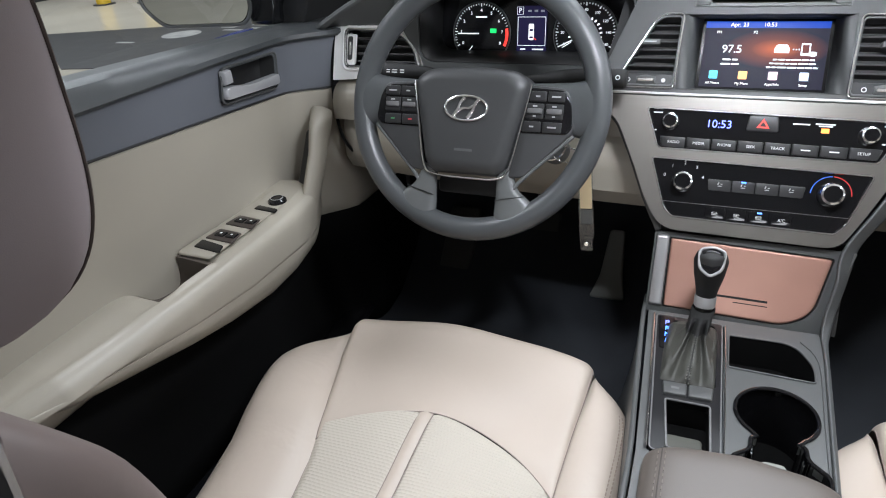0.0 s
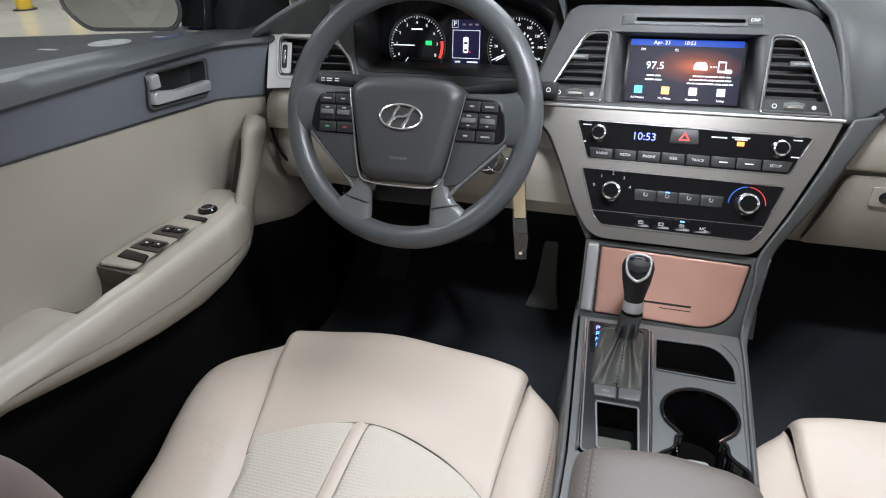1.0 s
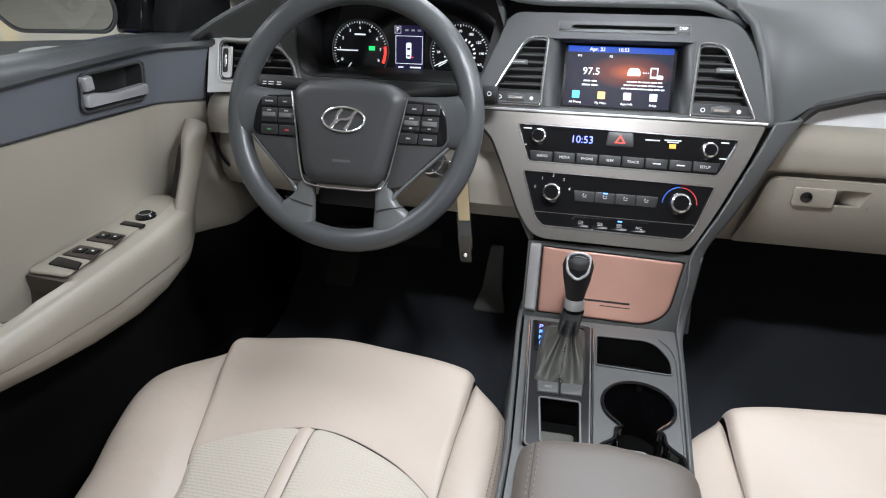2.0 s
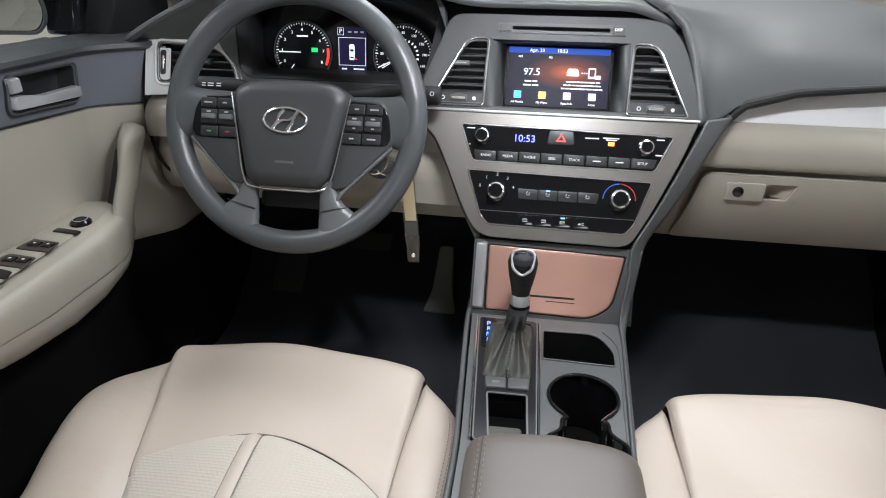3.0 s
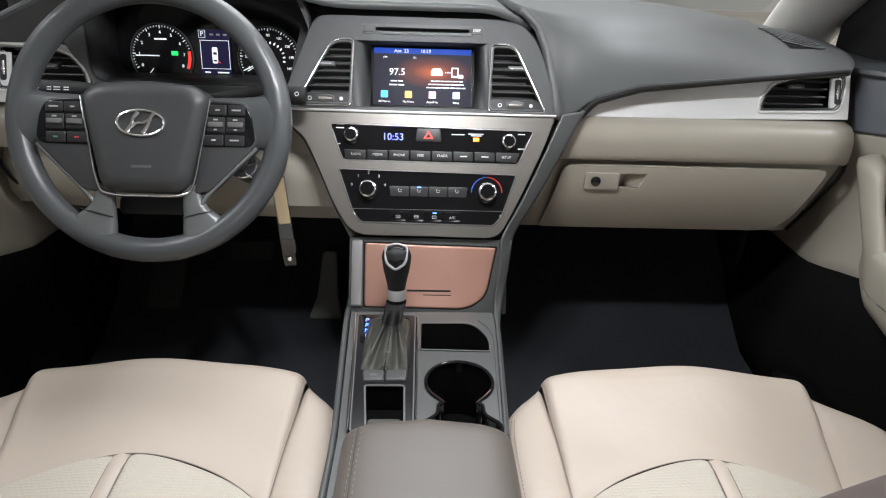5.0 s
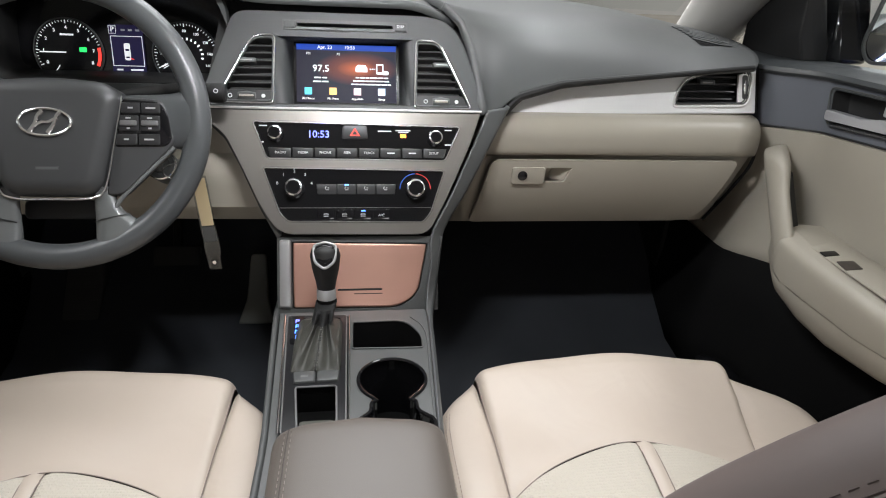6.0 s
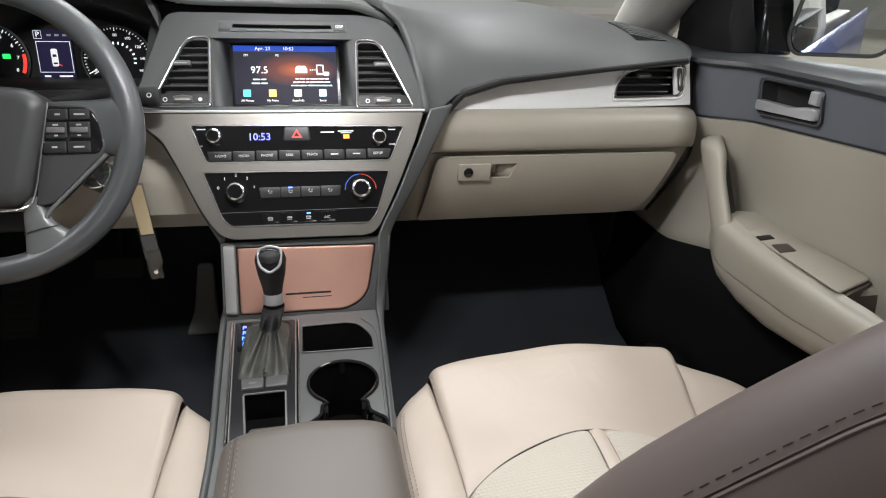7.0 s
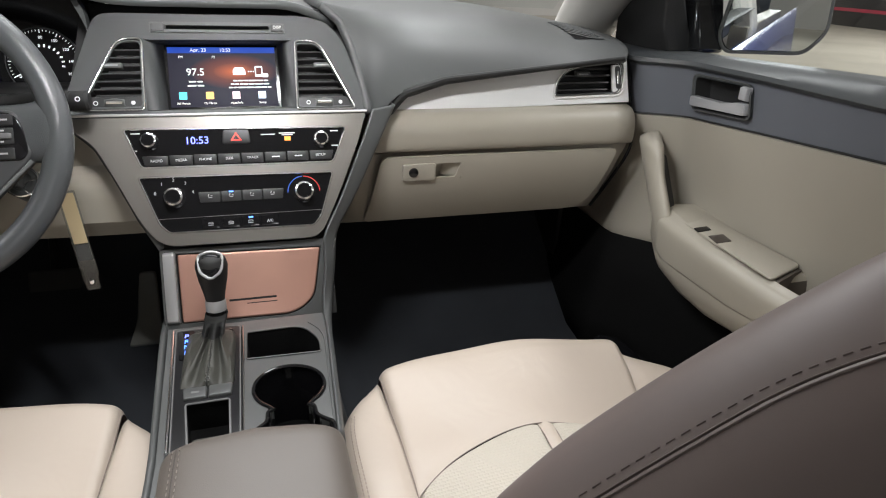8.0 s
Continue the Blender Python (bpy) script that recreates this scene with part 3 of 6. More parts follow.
            q = p + edge + deep * t ** 1.6 + Vector((0.004 - 0.002 * w, 0, 0)) * math.sin(min(1, t * 4) * math.pi / 2)
        return tuple(q)
    part("right_flank", sheet(flank, 20, 100), DASH, stack, "dark grey flank running down to the console", smooth=60, thick=0.004)
    part("flank_joint", tube([Vector(flank(u / 10 * 0.62, 0.2976)) + Vector((0.0004, -0.0006, 0.0004)) for u in range(11)], 0.0008, 5), MATTE, stack)
    inner_l = [(-0.232, 0.03), (-0.203, 0.002), (-0.189, -0.012), (-0.167, -0.054), (-0.139, -0.117), (-0.115, -0.160)]

    def flank_l(u, v):
        k = v * (len(inner_l) - 1)
        i = min(int(k), len(inner_l) - 2)
        a, b = Vector((*inner_l[i], 0.001)), Vector((*inner_l[i + 1], 0.001))
        p = STACK @ (a + (b - a) * (k - i))
        return (p.x + 0.004 - 0.010 * u, p.y + 0.006 + 0.065 * u, p.z)
    part("left_flank", sheet(flank_l, 5, 24), DASH, stack, thick=0.008)
    return stack, vl, vr, scr, rad, cli


CENTRE_STACK, VL, VR, SCR, RAD, CLI = build_stack()


SLAT = material("black_vent_plastic", (0.045, 0.045, 0.046), 0.36, bump=0.2)


def build_vent(label, m, outline, depth, slats, tab, wheel=None):
    """An air vent: well, chrome rim, slats (of their own), a tab and a thumb wheel."""
    xs, ys = [p[0] for p in outline], [p[1] for p in outline]
    x0, x1, y0, y1 = min(xs), max(xs), min(ys), max(ys)
    c = m @ Vector(((x0 + x1) / 2, (y0 + y1) / 2, -depth))
    v = thing("air_vent", c, label, "air vent", "air vents")
    rings = [[m @ Vector((p[0], p[1], h)) for p in outline] for h in (0.001, -depth)]
    part("well", loft(rings + [[m @ Vector(((x0 + x1) / 2 + (p[0] - (x0 + x1) / 2) * 0.02, (y0 + y1) / 2 + (p[1] - (y0 + y1) / 2) * 0.02, -depth)) for p in outline]], cap=False), MATTE, v)
    part("rim", tube([m @ Vector((p[0], p[1], 0.0020)) for p in outline], 0.0014, 8, closed=True, up=tuple(m.to_3x3() @ Vector((0, 0, 1)))), CHROME, v, "thin chrome rim")
    mx0, my0 = (x0 + x1) / 2, (y0 + y1) / 2
    if wheel in ("left", "right"):
        part("outer_rim", tube([m @ Vector((mx0 + (p[0] - mx0) * 1.045, my0 + (p[1] - my0) * 1.09, 0.0018)) for p in outline], 0.0019, 8, closed=True, up=tuple(m.to_3x3() @ Vector((0, 0, 1)))), SILVER, v, "bright outer rim")
    part("inner_rim", tube([m @ Vector((mx0 + (p[0] - mx0) * 0.955, my0 + (p[1] - my0) * 0.93, 0.0005)) for p in outline], 0.0016, 6, closed=True, up=tuple(m.to_3x3() @ Vector((0, 0, 1)))), HARD, v)

    def span(y):
        hit = []
        for i, p in enumerate(outline):
            q = outline[(i + 1) % len(outline)]
            if (p[1] - y) * (q[1] - y) < 0:
                hit.append(p[0] + (q[0] - p[0]) * (y - p[1]) / (q[1] - p[1]))
        return (min(hit), max(hit)) if len(hit) > 1 else None
    low = y0 + (0.022 if wheel == "below" else 0.0)
    right = 0.022 if wheel == "right" else 0.0
    left = 0.022 if wheel == "left" else 0.0
    for k in range(slats):
        y = low + (y1 - low) * (k + 0.7) / (slats + 0.2)
        s = span(y)
        if s:
            part("slat", box(s[0] + 0.002 + left, -0.0014, -0.006, s[1] - 0.002 - right, 0.0014, 0.006, at(m, 0, y, -0.008) @ Matrix.Rotation(radians(-18), 4, "X"), 0.0008, 1), SLAT, v)
    mx = (x0 + left + x1 - right) / 2
    ty = low + (y1 - low) * tab
    part("tab", domed(rounded(rect(mx - 0.014, ty - 0.004, mx + 0.014, ty + 0.004), 0.002), 0.003, m, z=0.0, inset=0.002, depth=0.008), HARD, v)
    part("tab_trim", box(mx - 0.009, ty - 0.0008, 0.002, mx + 0.009, ty + 0.0008, 0.0034, m), SATIN, v)
    if wheel == "below":
        s = span(y0 + 0.011)
        part("wheel_panel", plate(rounded([(s[0] - 0.002, y0 + 0.002), (s[1] - 0.001, y0 + 0.002), (s[1] - 0.001, y0 + 0.020), (s[0] + 0.004, y0 + 0.020)], 0.003), 0.006, m, z=0.0), CHARCOAL, v, bevel=0.001)
        cx, cy = (s[0] + s[1]) / 2, y0 + 0.011
        ring, shift = [(cx - 0.024, cy), (cx + 0.024, cy)], 0
        part("thumb_wheel", lathe([(0.0001, -0.013), (0.006, -0.013), (0.008, 0), (0.006, 0.013), (0.0001, 0.013)], 20, at(m, cx, cy, -0.003) @ Matrix.Rotation(radians(90), 4, "Y")), HARD, v)
        part("wheel_trim", box(cx - 0.011, cy - 0.0022, 0.003, cx + 0.011, cy + 0.0022, 0.0058, m, 0.001, 1), CHROME, v)
    elif wheel:
        cx = x1 - 0.011 if wheel == "right" else x0 + 0.012
        cy = (y0 + y1) / 2
        ring = [(cx, cy + 0.02), (cx, cy - 0.022)]
        part("wheel_panel", plate(rounded(rect(cx - 0.0115, y0 + 0.004, cx + 0.0105, y1 - 0.010), 0.003), 0.006, m, z=0.0015), SILVER, v, bevel=0.001)
        part("wheel_slot", plate(rounded(rect(cx - 0.0048, cy - 0.018, cx + 0.0048, cy + 0.018), 0.004), 0.002, m, z=0.0030), SLAT, v)
        part("thumb_wheel", lathe([(0.0001, -0.010), (0.0022, -0.010), (0.0034, 0), (0.0022, 0.010), (0.0001, 0.010)], 20, at(m, cx, cy, 0.002) @ Matrix.Rotation(radians(90), 4, "X")), CHROME, v)
    if wheel:
        part("open_mark", lathe([(0.0022, 0), (0.0032, 0.0), (0.0032, 0.0006), (0.0022, 0.0006), (0.0022, 0)], 14, at(m, *ring[0], 0.0006)), WHITE_INK, v)
        part("shut_mark", lathe([(0.0001, 0.0006), (0.0026, 0.0006), (0.003, 0)], 14, at(m, *ring[1], 0.0006)), WHITE_INK, v)
    return v


def build_vents():
    build_vent("slatted dark grey air vent beside the screen", STACK, VL, 0.028, 7, 0.52, "below")
    build_vent("slatted dark grey air vent beside the screen", STACK, VR, 0.028, 7, 0.55, "below")
    front = FRONT
    build_vent("slatted black air vent in the silver inlay", front, VENT_RIGHT, 0.03, 5, 0.60, "right")
    build_vent("slatted black air vent beside the driver's door", front, VENT_LEFT, 0.03, 5, 0.55, "left")


build_vents()


def build_screen():
    s = thing("infotainment_screen", STACK @ Vector((-0.013, 0.045, -0.03)), "lit infotainment touch screen in a dark grey bezel", "screen")
    a, b = SCR[0], SCR[2]
    inn = rect(-0.093, 0.047, 0.068, 0.143)
    bm = loft([[STACK @ Vector((p[0], p[1], 0.001)) for p in rect(a[0], a[1], b[0], b[1])], [STACK @ Vector((p[0], p[1] - 0.001, -0.0225)) for p in inn]], cap=False)
    part("bezel", bm, DASH_SHADED, s, "sloping dark grey bezel", smooth=10, thick=-0.002)
    part("panel", plate(rect(-0.095, 0.044, 0.070, 0.144), 0.004, STACK, z=-0.0225), GLOSS, s)
    m = bpy.data.materials.new("screen_picture")
    m.use_nodes = True
    nt = m.node_tree
    bs = nt.nodes["Principled BSDF"]
    bs.inputs["Roughness"].default_value = 0.35
    bs.inputs["Specular IOR Level"].default_value = 0.06
    bs.inputs["Base Color"].default_value = (0.01, 0.01, 0.012, 1)
    tc, sp = nt.nodes.new("ShaderNodeTexCoord"), nt.nodes.new("ShaderNodeVectorMath")
    sp.operation = "DISTANCE"
    sp.inputs[1].default_value = (0.60, 0.60, 0.58)
    nt.links.new(tc.outputs["Generated"], sp.inputs[0])
    r1 = nt.nodes.new("ShaderNodeValToRGB")
    r1.color_ramp.elements[0].color, r1.color_ramp.elements[1].color = (0.85, 0.16, 0.035, 1), (0.012, 0.010, 0.028, 1)
    r1.color_ramp.elements[0].position, r1.color_ramp.elements[1].position = 0.0, 0.42
    e = r1.color_ramp.elements.new(0.2)
    e.color = (0.22, 0.045, 0.025, 1)
    nt.links.new(sp.outputs["Value"], r1.inputs[0])
    nt.links.new(r1.outputs[0], bs.inputs["Emission Color"])
    bs.inputs["Emission Strength"].default_value = 0.9
    pic = part("picture", plate(rect(-0.089, 0.049, 0.064, 0.139), 0.0, STACK, z=-0.0220), m, s, "dark picture with an orange glow")
    bar = material("screen_blue_bar", (0.01, 0.02, 0.1), 0.2, bump=0, glow=(0.02, 0.07, 0.45, 1.0), spec=0.05)
    part("title_bar", plate(rect(-0.089, 0.130, 0.064, 0.139), 0.0, STACK, z=-0.0217), bar, s)
    z = -0.0214

    def words(name, text, size, x, y, mat=WHITE_LIT, sx=1.0):
        part(name, lettering(text, size, at(STACK, x, y, z) @ Matrix.Diagonal((sx, 1, 1, 1)), 0.0001), mat, s)
    words("date", "Apr. 23", 0.0075, -0.046, 0.1343)
    words("clock", "10:53", 0.0075, -0.008, 0.1343)
    words("band", "FM", 0.005, -0.071, 0.124)
    words("preset", "P2", 0.005, -0.025, 0.124)
    words("station", "97.5", 0.015, -0.052, 0.101)
    for row, y in (((-0.062, 0.010), 0.0870), ((-0.050, 0.007), 0.0870), ((-0.064, 0.012), 0.0810), ((-0.050, 0.009), 0.0810)):
        part("text_bar", plate(rect(row[0], y - 0.0010, row[0] + row[1], y + 0.0010), 0.0, STACK, z=z), WHITE_LIT, s)
    rng = random.Random(4)
    for y, w in ((0.0880, 0.025), (0.0828, 0.029), (0.0776, 0.032)):
        x = 0.026 - w
        while x < 0.026 + w - 0.003:
            k = min(rng.choice((0.005, 0.008, 0.011)), 0.026 + w - x)
            part("text_bar", plate(rect(x, y - 0.0009, x + k, y + 0.0009), 0.0, STACK, z=z), WHITE_LIT, s)
            x += k + 0.0014
    car = rounded([(-0.009, -0.005), (0.009, -0.005), (0.009, 0.001), (0.006, 0.006), (-0.006, 0.006), (-0.009, 0.001)], 0.001)
    part("car_icon", plate([(x + 0.010, y + 0.102) for x, y in car], 0.0, STACK, z=z), WHITE_LIT, s)
    part("phone_icon", plate(rounded(rect(0.033, 0.094, 0.044, 0.110), 0.001), 0.0, STACK, [rect(0.0345, 0.097, 0.0425, 0.108)], z=z), WHITE_LIT, s)
    part("cloud_icon", plate(rounded(rect(0.043, 0.093, 0.052, 0.099), 0.003), 0.0, STACK, z=z), WHITE_LIT, s)
    for x in (0.023, 0.0265, 0.030):
        part("dot", plate(rect(x, 0.101, x + 0.0016, 0.1026), 0.0, STACK, z=z), WHITE_LIT, s)
    icons = (("screen_icon_cyan", (0.05, 0.55, 0.75)), ("screen_icon_orange", (0.85, 0.45, 0.08)), ("screen_icon_pink", (0.8, 0.6, 0.65)), ("screen_icon_white", (0.55, 0.65, 0.8)))
    for k, (n, c) in enumerate(icons):
        x = -0.0715 + 0.0375 * k
        part("icon", plate(rounded(rect(x - 0.0055, 0.0605, x + 0.0055, 0.0715), 0.0012), 0.0, STACK, z=z), material(n, c, 0.4, bump=0, glow=(*c, 0.9)), s)
        words("icon_name", ("All Menus", "My Menu", "Apps/Info", "Setup")[k], 0.0046, x, 0.0545)


build_screen()


def knob(parent, x, y, r, tall=0.014, m=STACK, z=0.0):
    k = part("knob", lathe([(0.0001, tall), (r * 0.62, tall), (r * 0.72, tall * 0.92), (r * 0.80, tall * 0.55), (r * 0.84, 0.002), (r * 0.84, -0.002)], 36, at(m, x, y, z)), GLOSS, parent, "black turning knob with a chrome ring")
    part("knob_ring", lathe([(r * 0.70, tall + 0.0004), (r * 0.86, tall - 0.001), (r, tall * 0.45), (r, 0), (r * 0.8, 0), (r * 0.66, tall - 0.001), (r * 0.70, tall + 0.0004)], 36, at(m, x, y, z)), CHROME, k)
    return k


def build_radio():
    r = thing("radio_panel", STACK @ Vector((0, -0.02, 0)), "gloss black radio panel with clock and buttons", "radio")
    part("body", plate([(p[0], p[1]) for p in RAD], 0.01, STACK, z=0.0025), GLOSS, r, bevel=0.0006)
    part("chrome_edge", tube([STACK @ Vector((p[0], p[1], 0.0045)) for p in RAD], 0.0014, 6, closed=True, up=(0, -0.9, 0.45)), CHROME, r)
    knob(r, -0.118, -0.006, 0.0118, z=0.003)
    knob(r, 0.121, -0.011, 0.0118, z=0.003)
    z = 0.0032
    part("clock_digits", lettering("10:53", 0.0150, at(STACK, -0.055, -0.0065, z)), BLUE_LIT, r, "blue lit clock digits")
    h = part("hazard_button", domed(rounded([(-0.021, -0.013), (0.019, -0.013), (0.017, 0.008), (-0.019, 0.008)], 0.004), 0.002, STACK, z=0.0025, inset=0.002), CHARCOAL, r, "dark hazard button with a red triangle")
    tri = [(0, 0.0065), (-0.0078, -0.006), (0.0078, -0.006)]
    tin = [(0, 0.003), (-0.0046, -0.0042), (0.0046, -0.0042)]
    part("triangle", plate([(x - 0.001, y - 0.0025) for x, y in tri], 0.0003, STACK, [[(x - 0.001, y - 0.0025) for x, y in tin]], z=0.005), RED_LIT, h)
    part("airbag_lamp", plate(rect(0.0675, -0.0105, 0.0765, -0.0045), 0.0003, STACK, z=z), ORANGE_LIT, r, "orange lit off lamp")
    for x0, x1, y in ((-0.142, -0.13, 0.006), (-0.142, -0.135, -0.0185), (0.034, 0.054, -0.0005), (0.060, 0.083, 0.0008), (0.064, 0.080, -0.0018), (0.136, 0.147, 0.002), (0.136, 0.146, -0.0205)):
        part("print_bar", plate(rect(x0, y - 0.0009, x1, y + 0.0009), 0.0002, STACK, z=z), WHITE_INK, r)
    names = ("RADIO", "MEDIA", "PHONE", "SEEK", "TRACK", "APPS", "SOUND", "SETUP")
    for k in range(8):
        w = 0.264 / 8
        x = -0.127 + 0.2615 * k / 8
        b = part("button", domed(rounded([(x + 0.0006 - (0.003 if k == 0 else 0), -0.0265), (x + w - 0.0012 + (0.005 if k == 7 else 0), -0.0272), (x + w - 0.0016 + (0.001 if k == 7 else 0), -0.0415), (x + 0.0006, -0.041)], 0.0015), 0.002, STACK, z=0.0028, inset=0.0015), CHARCOAL, r)
        if names[k] in ("RADIO", "MEDIA", "PHONE", "SEEK", "TRACK", "SETUP"):
            part("button_print", lettering(names[k], 0.0052, at(STACK, x + w / 2, -0.0342, 0.0051), 0.0001), WHITE_INK, b)
        else:
            part("button_print", plate(rect(x + w / 2 - 0.0055, -0.0350, x + w / 2 + 0.0055, -0.0334), 0.0002, STACK, z=0.0051), WHITE_INK, b)


ARC_BLUE = material("blue_printed_arc", (0.03, 0.10, 0.42), 0.4, bump=0, glow=(0.05, 0.2, 0.9, 0.25))
ARC_RED = material("red_printed_arc", (0.40, 0.02, 0.02), 0.4, bump=0, glow=(0.9, 0.05, 0.03, 0.2))


def build_climate():
    c = thing("climate_panel", STACK @ Vector((0, -0.1, 0)), "gloss black climate panel with two turning knobs", "climate control")
    part("body", plate([(p[0], p[1]) for p in CLI], 0.01, STACK, z=0.0025), GLOSS, c, bevel=0.0006)
    part("chrome_edge", tube([STACK @ Vector((p[0], p[1], 0.0045)) for p in CLI], 0.0014, 6, closed=True, up=(0, -0.9, 0.45)), CHROME, c)
    knob(c, -0.091, -0.0875, 0.0145, 0.016, z=0.003)
    knob(c, 0.0895, -0.0885, 0.0155, 0.016, z=0.003)
    for k, ch in enumerate("01234"):
        a = radians(165 - 37.5 * k)
        part("fan_number", lettering(ch, 0.0062, at(STACK, -0.091 + 0.026 * math.cos(a), -0.0865 + 0.0245 * math.sin(a), 0.0032)), WHITE_INK, c)
    for n, mat, a0, a1 in (("cold_arc", ARC_BLUE, 92, 180), ("warm_arc", ARC_RED, 0, 88)):
        arc = [(radians(a0 + (a1 - a0) * k / 12)) for k in range(13)]
        pts = [(0.0895 + 0.0240 * math.cos(a), -0.0885 + 0.0240 * math.sin(a)) for a in arc] + [(0.0895 + 0.0227 * math.cos(a), -0.0885 + 0.0227 * math.sin(a)) for a in arc[::-1]]
        part(n, plate(pts, 0.0003, STACK, z=0.0032), mat, c)
    for k in range(4):
        x = -0.043 + 0.029 * k
        row = part("air_key", domed(rounded([(x - 0.0142, -0.0965), (x - 0.0142 - (0.002 if k == 0 else 0), -0.081), (x + 0.0142 + (0.002 if k == 3 else 0), -0.0815), (x + 0.0142, -0.0968)], 0.002), 0.0012, STACK, z=0.0025, inset=0.001), CHARCOAL, c)
        part("key_print", join(plate(rounded([(x - 0.0030, -0.0905), (x + 0.0022, -0.0905), (x + 0.0030, -0.0893), (x - 0.0018, -0.0893)], 0.0004), 0.0002, STACK, z=0.0048), plate(rounded([(x - 0.0034, -0.0885), (x - 0.0020, -0.0885), (x - 0.0010, -0.0850), (x - 0.0024, -0.0850)], 0.0004), 0.0002, STACK, z=0.0048), plate(rounded(rect(x + 0.0006, -0.0878, x + 0.0030, -0.0866), 0.0004), 0.0002, STACK, z=0.0048)), WHITE_DIM, row)
    part("key_lamp", plate(rect(-0.017, -0.0835, -0.011, -0.0815), 0.0003, STACK, z=0.0049), ICE_LIT, c)
    part("seam", box(-0.113, -0.1172, 0.002, 0.113, -0.1165, 0.0034, STACK), CHROME, c)
    for k in range(4):
        x = -0.045 + 0.0275 * k
        b = part("button", domed(rounded(rect(x - 0.0125, -0.1345, x + 0.0125, -0.1195), 0.0015), 0.0010, STACK, z=0.0024, inset=0.0008), GLOSS, c)
        if k == 3:
            part("button_print", lettering("A/C", 0.0056, at(STACK, x, -0.1285, 0.0042), 0.0001), WHITE_INK, b)
            continue
        part("button_print", join(plate(rounded(rect(x - 0.0036, -0.1302, x + 0.0036, -0.1290), 0.0005), 0.0002, STACK, z=0.0044), plate(rounded([(x - 0.0042, -0.1278), (x + 0.0042, -0.1278), (x + 0.0028, -0.1254), (x - 0.0028, -0.1254)], 0.0008), 0.0002, STACK, [rounded([(x - 0.0026, -0.1271), (x + 0.0026, -0.1271), (x + 0.0019, -0.1261), (x - 0.0019, -0.1261)], 0.0003)], z=0.0044)), WHITE_DIM, b)
    part("button_lamp", plate(rect(0.0075, -0.1225, 0.0135, -0.1205), 0.0003, STACK, z=0.0045), ICE_LIT, c)


build_radio()
build_climate()


# ---------------------------------------------------------------- centre console
TOP = Matrix.Translation((0, 0, 0.411))


RIM_GREY = material("dark_satin_rim", (0.16, 0.16, 0.16), 0.42, 0.2, bump=0.1)
INSERT = material("black_satin_insert", (0.010, 0.010, 0.011), 0.3, bump=0.05, spec=0.3)
PALE = material("pale_grey_plastic", (0.30, 0.305, 0.28), 0.5, bump=0.2)
PAD = material("grey_green_rubber", (0.10, 0.10, 0.085), 0.7, bump=0.4, vary=0.2)
SLEEVE = material("black_leather_sleeve", (0.014, 0.014, 0.014), 0.6, bump=0.6, fine=900, spec=0.25)


